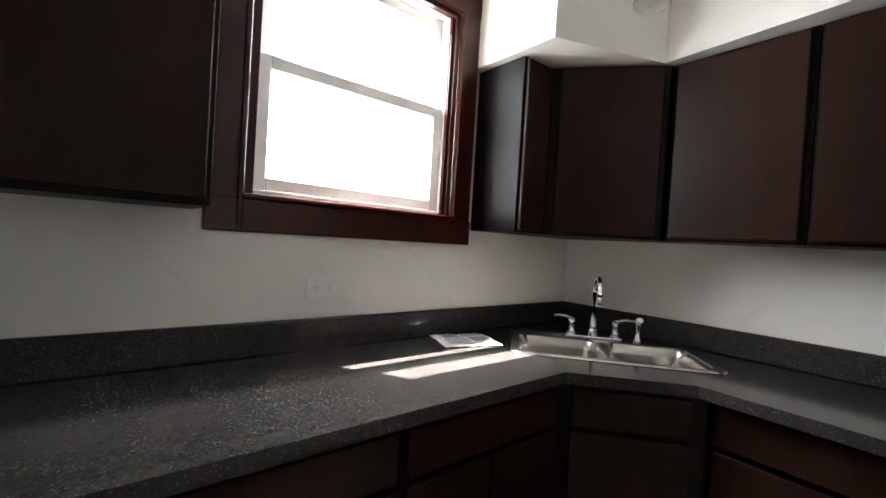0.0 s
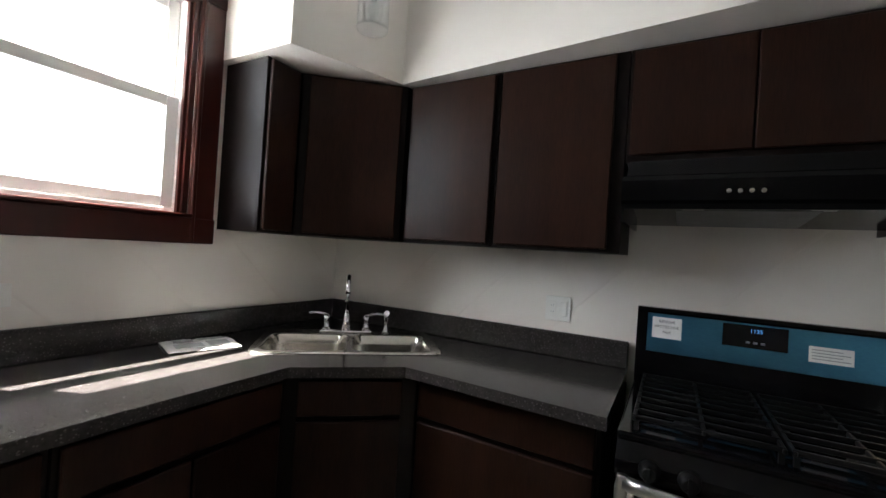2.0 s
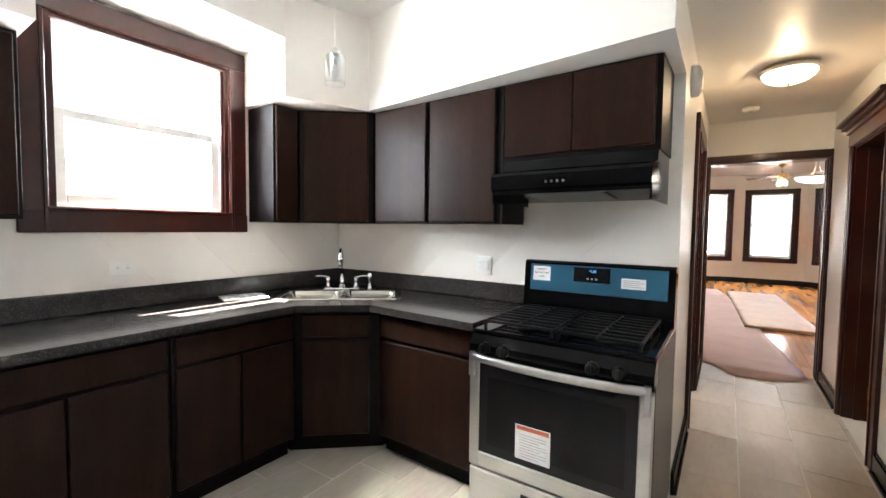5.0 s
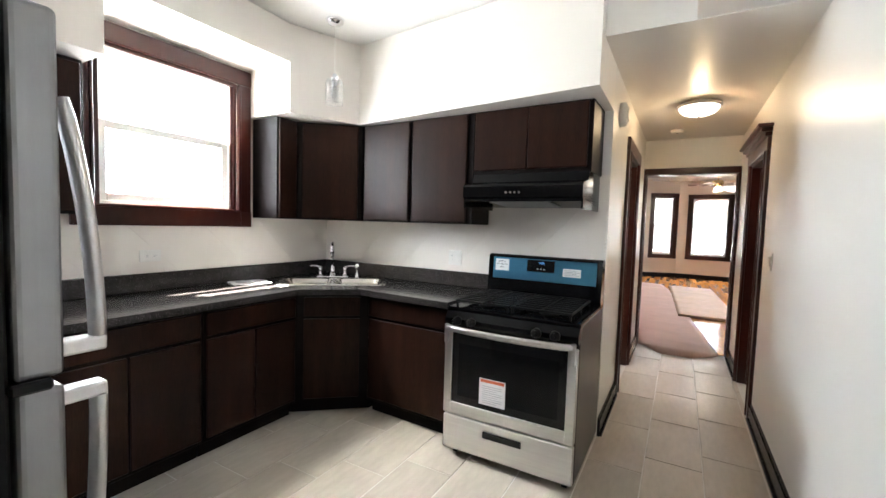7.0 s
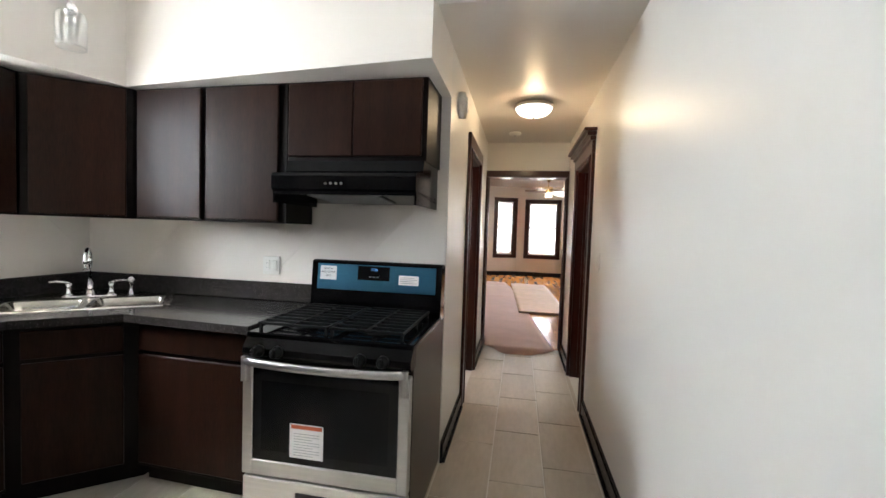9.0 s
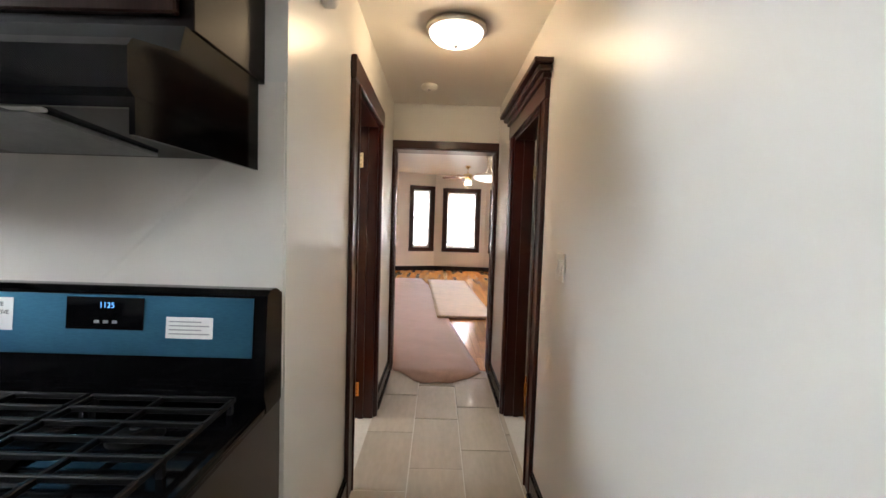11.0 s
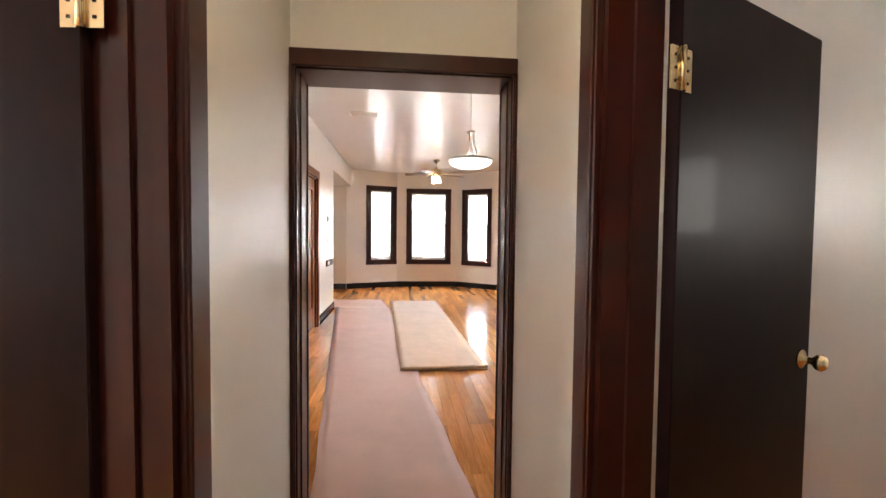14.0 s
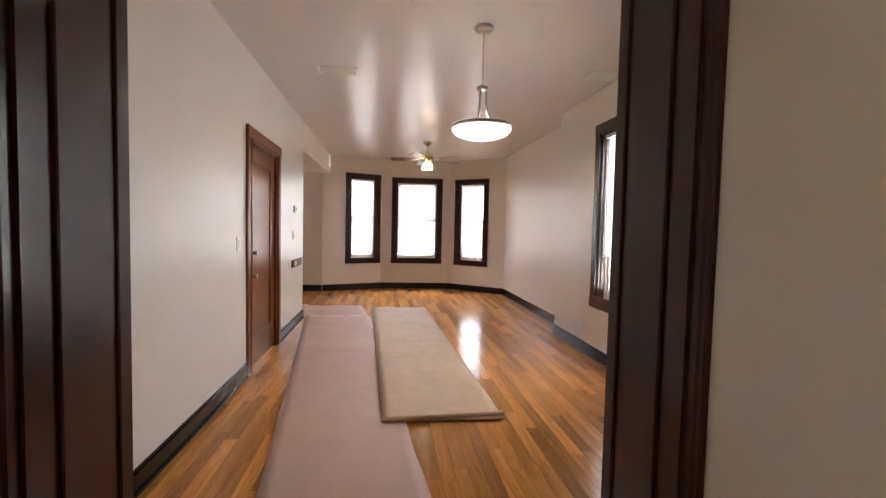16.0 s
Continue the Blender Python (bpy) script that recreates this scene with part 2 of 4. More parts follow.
def prism(bm, poly, z0, z1):
    a = [bm.verts.new((x, y, z0)) for x, y in poly]
    b = [bm.verts.new((x, y, z1)) for x, y in poly]
    n = len(poly)
    bm.faces.new(a[::-1]), bm.faces.new(b)
    for i in range(n):
        bm.faces.new((a[i], a[(i + 1) % n], b[(i + 1) % n], b[i]))
    bmesh.ops.recalc_face_normals(bm, faces=bm.faces)
    return bm


def lathe(bm, profile, n=28, at=(0, 0, 0)):
    """Turns (radius, z) round the z axis."""
    rings = []
    for r, z in profile:
        rings.append([bm.verts.new((at[0] + r * math.cos(2 * math.pi * i / n), at[1] + r * math.sin(2 * math.pi * i / n), at[2] + z)) for i in range(n)])
    for a, b in zip(rings, rings[1:]):
        for i in range(n):
            f = bm.faces.new((a[i], a[(i + 1) % n], b[(i + 1) % n], b[i]))
            f.smooth = True
    for ring, rev in ((rings[0], True), (rings[-1], False)):
        bm.faces.new(ring[::-1] if rev else ring)
    bmesh.ops.recalc_face_normals(bm, faces=bm.faces)
    return bm


def tube(bm, path, r, n=10, flat=1.0):
    """A round bar along a path; flat squeezes it across."""
    pts = [Vector(p) for p in path]
    rings = []
    for i, p in enumerate(pts):
        d = (pts[min(i + 1, len(pts) - 1)] - pts[max(i - 1, 0)]).normalized()
        side = d.cross(Vector((0, 0, 1)))
        side = side.normalized() if side.length > 1e-3 else Vector((1, 0, 0))
        up = side.cross(d).normalized()
        rr = r[i] if isinstance(r, (list, tuple)) else r
        rings.append([bm.verts.new(p + rr * (math.cos(2 * math.pi * k / n) * side * flat + math.sin(2 * math.pi * k / n) * up)) for k in range(n)])
    for a, b in zip(rings, rings[1:]):
        for k in range(n):
            bm.faces.new((a[k], a[(k + 1) % n], b[(k + 1) % n], b[k])).smooth = True
    bm.faces.new(rings[0][::-1]), bm.faces.new(rings[-1])
    bmesh.ops.recalc_face_normals(bm, faces=bm.faces)
    return bm


def mesh_of(name, bm, mat):
    me = bpy.data.meshes.new(name)
    bm.to_mesh(me)
    bm.free()
    me.materials.append(mat)
    return me


def part(name, bm, mat, parent, label="", m=None):
    ob = new(name, mesh_of(name, bm, mat))
    ob.parent = parent
    if m is not None:
        ob.matrix_basis = m
    if label:
        tagged(ob, label)
    return ob


def thing(name, m, label, category, group=""):
    e = new(name)
    e.empty_display_size = 0.1
    e.matrix_basis = m
    return tagged(e, label, category, group)


def setting(name, bm, mat, label, category="", m=None):
    ob = new(name, mesh_of(name, bm, mat))
    if m is not None:
        ob.matrix_basis = m
    return tagged(ob, label, category or name.split("_")[0], kind="structure")


def lettering(name, text, size, mat, parent, m, depth=0.0004):
    c = bpy.data.curves.new(name, "FONT")
    c.body, c.size, c.extrude, c.align_x, c.align_y = text, size, depth, "CENTER", "CENTER"
    o = new(name, c)
    me = bpy.data.meshes.new_from_object(o)
    bpy.data.objects.remove(o)
    me.materials.append(mat)
    ob = new(name, me)
    ob.parent, ob.matrix_basis = parent, m
    return ob


def wall(name, p0, p1, thick, z0, z1, openings, mat, label):
    """A wall from p0 to p1 (plan), thick to the left of that way, with openings (s0, s1, z0, z1)."""
    d = Vector((p1[0] - p0[0], p1[1] - p0[1]))
    n = d.length
    xs = sorted({0.0, n, *[v for o in openings for v in o[:2]]})
    zs = sorted({z0, z1, *[v for o in openings for v in o[2:]]})
    bm = bmesh.new()
    for a, b in zip(xs, xs[1:]):
        run = None
        for c, e in zip(zs, zs[1:]):
            if any(o[0] < (a + b) / 2 < o[1] and o[2] < (c + e) / 2 < o[3] for o in openings):
                if run:
                    box(bm, a, 0, run[0], b, thick, run[1])
                run = None
            else:
                run = (run[0], e) if run else (c, e)
        if run:
            box(bm, a, 0, run[0], b, thick, run[1])
    return setting(name, bm, mat, label, "wall", pose(p0[0], p0[1], 0, 0, 0, math.degrees(math.atan2(d.y, d.x))))


# ---- structure: kitchen ----
KC, HC, LC = 2.775, 2.45, 2.88
wall("wall_kitchen_north", (-2.2, 2.11), (2.74, 2.11), 0.14, 0, KC, [(2.94, 3.88, 1.41, 2.42)], PAINT, "warm white painted kitchen wall with a window opening")
wall("wall_kitchen_east", (2.58, 2.11), (2.58, -0.26), 0.14, 0, KC, [], PAINT, "warm white painted kitchen wall behind the range")
wall("wall_kitchen_west", (-2.2, -1.35), (-2.2, 2.25), 0.14, 0, KC, [(1.65, 2.05, 1.3, 1.9)], PAINT, "warm white painted back wall of the kitchen")
wall("wall_right", (5.21, -1.35), (-2.34, -1.35), 0.14, 0, KC, [(0.81, 1.635, 0, 2.01)], PAINT_HALL, "glossy cream painted hallway wall with a doorway")
wall("wall_hall_left", (2.58, -0.40), (5.21, -0.40), 0.14, 0, KC, [(0.92, 1.73, 0, 2.045)], PAINT_HALL, "glossy cream painted hallway wall with a doorway")
wall("wall_hall_end", (5.21, -4.2), (5.21, 2.25), -0.21, 0, LC + 0.04, [(2.865, 3.782, 0, 2.05)], PAINT_HALL, "cream wall with a doorway into the front room")
setting("ceiling_kitchen", cube(-2.34, -1.49, KC, 2.72, 2.25, KC + 0.12), CEIL_FLAT, "white painted kitchen ceiling")
setting("ceiling_hall", cube(2.138, -1.35, HC, 5.21, -0.40, KC - 0.004), PAINT_HALL, "lowered cream painted hallway ceiling", "ceiling")
setting("bulkhead", cube(-2.2, -1.35, HC + 0.004, 2.138, -0.828, KC - 0.004), PAINT_HALL, "lowered painted ceiling box along the wall", "bulkhead")
bm = bmesh.new()
prism(bm, [(1.745, 1.65), (2.25, 1.45), (2.03, -0.40), (2.58, -0.40), (2.58, 2.11), (1.745, 2.11)][::-1], 2.16, KC - 0.004)
setting("soffit_corner", bm, PAINT, "white plaster soffit above the wall cabinets", "soffit")
setting("soffit_over_window", prism(bmesh.new(), [(0.64, 1.64), (1.745, 1.65), (1.745, 2.11), (0.64, 2.11)], 2.507, KC - 0.004), PAINT, "white plaster soffit above the window niche", "soffit")
setting("soffit_left", prism(bmesh.new(), [(-2.2, 1.62), (0.64, 1.64), (0.64, 2.11), (-2.2, 2.11)], 2.16, KC - 0.004), PAINT, "white plaster soffit above the wall cabinet", "soffit")
setting("backsplash_north", cube(-2.0, 2.104, 1.02, 2.57, 2.1095, 1.40), SPLASH, "cream painted diagonal tile backsplash", "backsplash")
setting("backsplash_east", cube(2.572, -0.395, 0.9, 2.5795, 2.10, 1.75), SPLASH, "cream painted diagonal tile backsplash", "backsplash")


def casing(name, w, h, cw, thick, label, mat=TRIM, sill=False, cap=False, depth=0.14, jamb=True, hw=None, jt=0.022, stop=True):
    """Casing round an opening of w by h; local x along the wall, y into the wall, z up, origin at the opening's lower corner."""
    e = new(name)
    tagged(e, label, "door frame" if not sill else "window frame", kind="structure")
    bot = -cw if sill else 0
    hw = hw or cw
    part("side_casing", cube(-cw, -thick, bot, 0, 0, h, 0.004), mat, e)
    part("side_casing", cube(w, -thick, bot, w + cw, 0, h, 0.004), mat, e)
    part("head_casing", cube(-cw - 0.004, -thick - 0.004, h, w + cw + 0.004, 0, h + hw, 0.004), mat, e)
    bead = bmesh.new()
    box(bead, -0.022, -thick - 0.008, bot + 0.002, -0.004, 0, h, 0.003)
    box(bead, w + 0.004, -thick - 0.008, bot + 0.002, w + 0.022, 0, h, 0.003)
    part("bead", bead, mat, e)
    if cap:
        b = bmesh.new()
        box(b, -cw - 0.012, -thick - 0.02, h + cw, w + cw + 0.012, 0, h + cw + 0.03, 0.004)
        box(b, -cw - 0.03, -thick - 0.045, h + cw + 0.03, w + cw + 0.03, 0, h + cw + 0.06, 0.006)
        box(b, -cw - 0.05, -thick - 0.07, h + cw + 0.06, w + cw + 0.05, 0, h + cw + 0.085, 0.004)
        part("crown_cap", b, mat, e)
    if sill:
        part("apron", cube(-cw - 0.004, -thick - 0.004, -cw, w + cw + 0.004, 0, 0, 0.004), mat, e)
        part("stool", cube(-0.01, -thick - 0.012, 0.0, w + 0.01, 0, 0.016, 0.003), mat, e)
    if jamb:
        b = bmesh.new()
        box(b, -0.001, -0.002, 0, jt, depth, h)
        box(b, w - jt, -0.002, 0, w + 0.001, depth, h)
        box(b, jt, -0.002, h - jt, w - jt, depth, h + 0.001)
        if stop:
            box(b, jt, depth * 0.45, 0, jt + 0.012, depth * 0.45 + 0.035, h - jt)
            box(b, w - jt - 0.012, depth * 0.45, 0, w - jt, depth * 0.45 + 0.035, h - jt)
        if not stop:
            for y0, y1, t in ((0.05, 0.125, 0.007), (depth - 0.03, depth - 0.012, 0.005)):
                box(b, jt, y0, 0, jt + t, y1, h - jt, 0.002)
                box(b, w - jt - t, y0, 0, w - jt, y1, h - jt, 0.002)
        part("jamb", b, mat, e)
    return e


def sash_window(name, w, h, label, depth=0.09):
    """A white double-hung window, origin at its lower corner, y outward."""
    e = new(name)
    tagged(e, label, "window", kind="structure")
    f = bmesh.new()
    t = 0.035
    for q in ((0, 0, t, h), (w - t, 0, w, h), (t, h - t, w - t, h), (t, 0, w - t, t + 0.012)):
        box(f, q[0], 0, q[1], q[2], depth, q[3], 0.003)
    part("window_frame", f, VINYL, e)
    mid, s = h * 0.515, 0.048
    for y, z0, z1, nm in ((0.018, t, mid + 0.02, "lower_sash"), (0.052, mid - 0.02, h - t, "upper_sash")):
        b = bmesh.new()
        for q in ((t, z0, t + s, z1), (w - t - s, z0, w - t, z1), (t + s, z1 - s, w - t - s, z1), (t + s, z0, w - t - s, z0 + s + 0.01)):
            box(b, q[0], y, q[1], q[2], y + 0.03, q[3], 0.003)
        sash = part(nm, b, VINYL, e)
        pane = part("pane", cube(t + s - 0.003, y + 0.013, z0 + s, w - t - s + 0.003, y + 0.017, z1 - s + 0.003), GLASS, sash)
        pane.visible_shadow = False
    return e


def place(e, m):
    e.matrix_basis = m
    return e


place(casing("window_casing_kitchen", 0.88, 0.94, 0.11, 0.022, "glossy dark mahogany casing round the kitchen window", sill=True, depth=0.03), pose(0.76, 2.104, 1.44))
place(sash_window("window_kitchen", 0.88, 0.97, "white vinyl double-hung kitchen window with bright daylight"), pose(0.76, 2.135, 1.43))

# ---- doorways of the hall ----
place(casing("door_frame_left", 0.81, 2.045, 0.108, 0.022, "glossy dark mahogany door frame on the hall wall"), pose(3.50, -0.40, 0))
place(casing("door_frame_right", 0.825, 2.01, 0.095, 0.022, "glossy mahogany door frame with a crown cap", cap=True), pose(4.40, -1.35, 0, 0, 0, 180))
place(casing("door_frame_end", 0.917, 2.05, 0.018, 0.024, "glossy dark mahogany frame of an open doorway", depth=0.21, hw=0.07, jt=0.006, stop=False), pose(5.21, -0.418, 0, 0, 0, -90))
place(casing("door_frame_end_front", 0.917, 2.05, 0.10, 0.024, "glossy dark mahogany frame of an open doorway", jamb=False), pose(5.42, -1.335, 0, 0, 0, 90))


def door_leaf(name, w, h, m, label, far=False):
    """A flush leaf, hinged at x 0; its knob and hinge plates show on the -y face, or with far on the +y face."""
    def face(bm):
        if far:
            bmesh.ops.scale(bm, vec=(1, -1, 1), verts=bm.verts)
            bmesh.ops.translate(bm, vec=(0, -0.036, 0), verts=bm.verts)
            bmesh.ops.reverse_faces(bm, faces=bm.faces)
        return bm

    e = thing(name, m, label, "door")
    part("leaf", cube(0, -0.036, 0.012, w, 0, h, 0.003), DOORDARK, e)
    for z in (0.22, h - 0.24):
        b = bmesh.new()
        box(b, -0.004, -0.040, z - 0.05, 0.035, -0.036, z + 0.05)
        box(b, -0.045, -0.040, z - 0.05, -0.008, -0.036, z + 0.05)
        tube(b, [(-0.006, -0.044, z - 0.052), (-0.006, -0.044, z + 0.052)], 0.008, 8)
        hinge = part("hinge", face(b), BRASS, e, "polished brass hinge")
        s = bmesh.new()
        for dz in (-0.03, 0.0, 0.03):
            for dx in (0.02, -0.028):
                box(s, dx - 0.003, -0.0415, z + dz - 0.003, dx + 0.003, -0.04, z + dz + 0.003)
        part("screws", face(s), IRON, hinge)
    k = bmesh.new()
    lathe(k, [(0.030, 0), (0.030, 0.006), (0.012, 0.012), (0.011, 0.03), (0.024, 0.042), (0.027, 0.055), (0.018, 0.066), (0.004, 0.069)], 20)
    part("knob", k, BRASS, e, "polished brass knob", pose(w - 0.06, 0.0 if far else -0.036, 0.98, -90 if far else 90, 0, 0))
    return e


door_leaf("hall_door", 0.76, 2.035, pose(4.262, -0.265, 0, 0, 0, 86), "dark brown flush door standing open into a room", far=True)
door_leaf("hall_door", 0.74, 2.0, pose(4.38, -1.50, 0, 0, 0, -66.5), "dark brown flush door with a brass knob standing open")

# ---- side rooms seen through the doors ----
# The window opening is assumed, added to let light into this room.
wall("wall_left_room_north", (2.72, 2.11), (5.21, 2.11), 0.14, 0, KC, [(0.58, 1.48, 1.0, 2.2)], PAINT, "white painted room wall with an unseen added window opening")
setting("ceiling_left_room", cube(2.72, -0.26, 2.70, 5.21, 2.11, 2.77), CEIL_FLAT, "white room ceiling", "ceiling")
wall("wall_right_room_west", (2.2, -1.49), (2.2, -4.2), -0.14, 0, KC, [], PAINT_HALL, "cream painted room wall")
# Unseen opening, added only to carry the right room's fill.
wall("wall_right_room_south", (5.21, -4.2), (2.06, -4.2), 0.14, 0, KC, [(1.0, 1.4, 1.4, 2.0)], PAINT_HALL, "cream painted room wall with an unseen added window opening")
setting("ceiling_right_room", cube(2.06, -4.34, 2.70, 5.21, -1.49, 2.77), CEIL_FLAT, "white room ceiling", "ceiling")
setting("floor_left_room", cube(2.72, -0.26, -0.1, 5.21, 2.25, -0.002), OAK_FAR, "oak strip floor", "floor")
setting("floor_right_room", cube(2.06, -4.34, -0.1, 5.21, -1.49, -0.002), OAK_FAR, "oak strip floor", "floor")

# ---- front room ----
LY, LE, RY, RJ, RF = 0.36, 11.0, -3.10, 9.91, -3.33
BAY = [(13.65, 0.48), (14.12, -0.73), (14.07, -2.25), (13.2, RF)]
WIN = [(0.59, 1.17, 0.675, 2.42), (0.335, 1.26, 0.675, 2.385), (0.265, 0.885, 0.665, 2.36)]
wall("wall_front_left", (5.42, LY), (LE, LY), 0.14, 0, LC, [(3.18, 4.11, 0, 2.13)], PAINT, "warm white painted wall with an entry door")
wall("wall_alcove_side", (LE, LY + 0.14), (LE, 1.75), 0.14, 0, LC, [], PAINT, "white painted alcove wall")
wall("wall_alcove_back", (LE - 0.14, 1.75), (13.79, 1.75), 0.14, 0, LC, [], PAINT, "white painted alcove wall")
wall("wall_alcove_end", (13.65, 1.75), (13.65, 0.48), 0.14, 0, LC, [], PAINT, "white painted alcove wall")
setting("alcove_header", cube(LE, LY, 2.47, 13.65, LY + 0.14, LC), PAINT, "white plaster header above the alcove", "header")
setting("ceiling_alcove", cube(LE, LY + 0.14, 2.475, 13.65, 1.75, 2.6), PAINT, "white alcove ceiling", "ceiling")
for i, (p, q) in enumerate(zip(BAY, BAY[1:])):
    wall("wall_bay_%d" % (i + 1), p, q, 0.16, 0, LC, [WIN[i]], PAINT, "warm white painted bay wall with a tall window")
wall("wall_front_right_far", (13.2, RF), (RJ, RF), 0.2, 0, LC, [], PAINT, "warm white painted wall")
wall("wall_front_right_near", (RJ, RY), (5.42, RY), 0.2, 0, LC, [(1.09, 1.83, 0.665, 2.40)], PAINT, "warm white painted wall with a tall window")
setting("ceiling_front", prism(bmesh.new(), [(5.15, -3.6), (13.3, -3.6), (14.4, -2.4), (14.5, -0.6), (13.9, 0.7), (13.65, 0.42), (5.15, 0.51)], LC, LC + 0.1), CEIL, "glossy white ceiling with soft waves", "ceiling")


def mini_blind(w, h, m, label, tilt=25, bottom=0.0, pitch=0.042):
    """A mini blind, origin at the lower corner of the opening, hung from its top."""
    e = thing("window_blind", m, label, "blind", "window blinds")
    part("head_rail", cube(0.004, 0.0, h - 0.035, w - 0.004, 0.03, h - 0.002, 0.003), BLIND, e)
    part("bottom_rail", cube(0.006, 0.004, bottom, w - 0.006, 0.028, bottom + 0.018, 0.004), BLIND, e)
    me = mesh_of("slat", cube(0.006, -0.0125, -0.0006, w - 0.006, 0.0125, 0.0006), BLIND)
    n = int((h - 0.06 - bottom) / pitch)
    for k in range(n):
        s = new("slat", me)
        s.parent, s.matrix_basis = e, pose(0, 0.016, bottom + 0.035 + k * pitch, tilt, 0, 0)
    c = bmesh.new()
    for x in (0.12, w - 0.12):
        tube(c, [(x, 0.016, bottom + 0.01), (x, 0.016, h - 0.02)], 0.0012, 5)
    tube(c, [(0.06, -0.004, h - 0.03), (0.06, -0.004, h * 0.45)], 0.003, 6)
    part("cords", c, BLIND, e)
    return e


for i, (p, q) in enumerate(zip(BAY, BAY[1:])):
    s0, s1, z0, z1 = WIN[i]
    d = (Vector(q) - Vector(p)).normalized()
    rz = math.degrees(math.atan2(d.y, d.x))
    o = Vector(p) + d * s0
    m = pose(o.x, o.y, z0, 0, 0, rz)
    place(casing("window_casing_bay_%d" % (i + 1), s1 - s0, z1 - z0, 0.105, 0.022, "glossy dark wood casing round a bay window", sill=True, depth=0.06), m)
    place(sash_window("window_bay_%d" % (i + 1), s1 - s0, z1 - z0, "white double-hung bay window"), m @ pose(0, 0.06, 0))
    mini_blind(s1 - s0 - 0.05, z1 - z0 - 0.03, m @ pose(0.025, 0.022, 0.012), "white slatted blind lowered over a bright bay window", tilt=58, bottom=0.12 if i else 0.16, pitch=0.027)
m = pose(8.82, RY, 0.665, 0, 0, 180)
place(casing("window_casing_side", 0.74, 1.73, 0.11, 0.022, "glossy dark wood casing round the side window", sill=True, depth=0.06), m)
place(sash_window("window_side", 0.74, 1.73, "white double-hung side window"), m @ pose(0, 0.07, 0))
mini_blind(0.69, 1.70, m @ pose(0.025, 0.022, 0.012), "white slatted blind partly lowered over the side window", tilt=35, bottom=0.42, pitch=0.024)


def baseboard(name, p0, p1, h=0.13, t=0.018):
    """Runs from p0 to p1, standing out to the right of that way."""
    d = Vector((p1[0] - p0[0], p1[1] - p0[1]))
    bm = cube(0, -t, 0, d.length, 0, h - 0.02)
    box(bm, 0, -t * 0.6, h - 0.02, d.length, 0, h, 0.003)
    box(bm, 0, -t - 0.014, 0, d.length, -t, 0.018, 0.005)
    return setting(name, bm, BASE, "dark painted wooden baseboard", "baseboard", pose(p0[0], p0[1], 0, 0, 0, math.degrees(math.atan2(d.y, d.x))))


for p0, p1 in (((5.44, LY), (8.49, LY)), ((9.64, LY), (LE, LY)), ((LE, 1.75), (13.65, 1.75)), ((13.65, 1.75), (13.65, 0.49)),
               (BAY[0], BAY[1]), (BAY[1], BAY[2]), (BAY[2], BAY[3]), (BAY[3], (RJ, RF)), ((RJ, RF), (RJ, RY)), ((RJ, RY), (5.44, RY)),
               ((2.58, -0.40), (3.39, -0.40)), ((4.42, -0.40), (5.19, -0.40)), ((5.19, -1.35), (4.51, -1.35)), ((3.475, -1.35), (-2.2, -1.35)), ((-2.2, -1.33), (-2.2, 1.4))):
    baseboard("baseboard", p0, p1)


# ---- backdrops ----
def backdrop(name, m, w, h, mat, label):
    setting(name, cube(-w / 2, -0.02, 0, w / 2, 0.02, h), mat, label, "backdrop", m)


# Added glowing sheet; its height blocks low sun to shape the worktop stripes.
backdrop("backdrop_north", pose(1.0, 4.2, -1.5), 16, 8.06, OUT_N, "glowing white backdrop outside, its top edge cutting the sun")
backdrop("backdrop_east", pose(24, -1.5, -3, 0, 0, 90), 44, 9, OUT_E, "bright street with blurred trees outside")
backdrop("backdrop_south", pose(7, -9, -3), 40, 9, OUT_E, "bright yard outside")
setting("ground", cube(-60, -60, -1.7, 80, 60, -1.5), GROUT, "pale ground outside the house", "ground")


# ---- kitchen cabinets; local x along the run, y from the front to the back, z up ----
def cabinet(name, m, w, d, z0, z1, fronts, label, category, toe=False):
    """fronts: (x0, x1, z0, z1, kind) on the face."""
    e = thing(name, m, label, category, "espresso kitchen cabinets")
    b = bmesh.new()
    box(b, 0, 0.02, z0 + (0.1 if toe else 0), w, d, z1, 0.002)
    if toe:
        box(b, 0.002, 0.075, 0.0, w - 0.002, d, z0 + 0.1)
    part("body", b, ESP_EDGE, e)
    for x0, x1, a, c, kind in fronts:
        f = cube(x0, 0.0, a, x1, 0.0195, c, 0.004)
        part(kind, f, ESPRESSO, e)
    return e


U0, U1 = 1.40, 2.155
cabinet("wall_cabinet", pose(-0.21, 1.805, 0), 0.83, 0.30, 1.39, U1, [(0.005, 0.41, 1.405, U1 - 0.02, "door"), (0.415, 0.815, 1.405, U1 - 0.02, "door")], "dark espresso wall cabinet beside the window", "wall cabinet")
cabinet("wall_cabinet", pose(1.78, 1.805, 0), 0.185, 0.30, U0, U1, [(0.012, 0.17, U0 + 0.01, U1 - 0.012, "door")], "narrow dark espresso wall cabinet beside the window", "wall cabinet")
E_ANG = -90 - 1.6
east = pose(2.272, 1.425, 0, 0, 0, E_ANG)
e = thing("corner_wall_cabinet", pose(0, 0, 0), "dark espresso diagonal corner wall cabinet", "wall cabinet", "espresso kitchen cabinets")
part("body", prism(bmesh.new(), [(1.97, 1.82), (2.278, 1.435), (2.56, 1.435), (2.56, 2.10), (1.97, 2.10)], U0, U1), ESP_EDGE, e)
dv = Vector((2.272 - 1.97, 1.425 - 1.805))
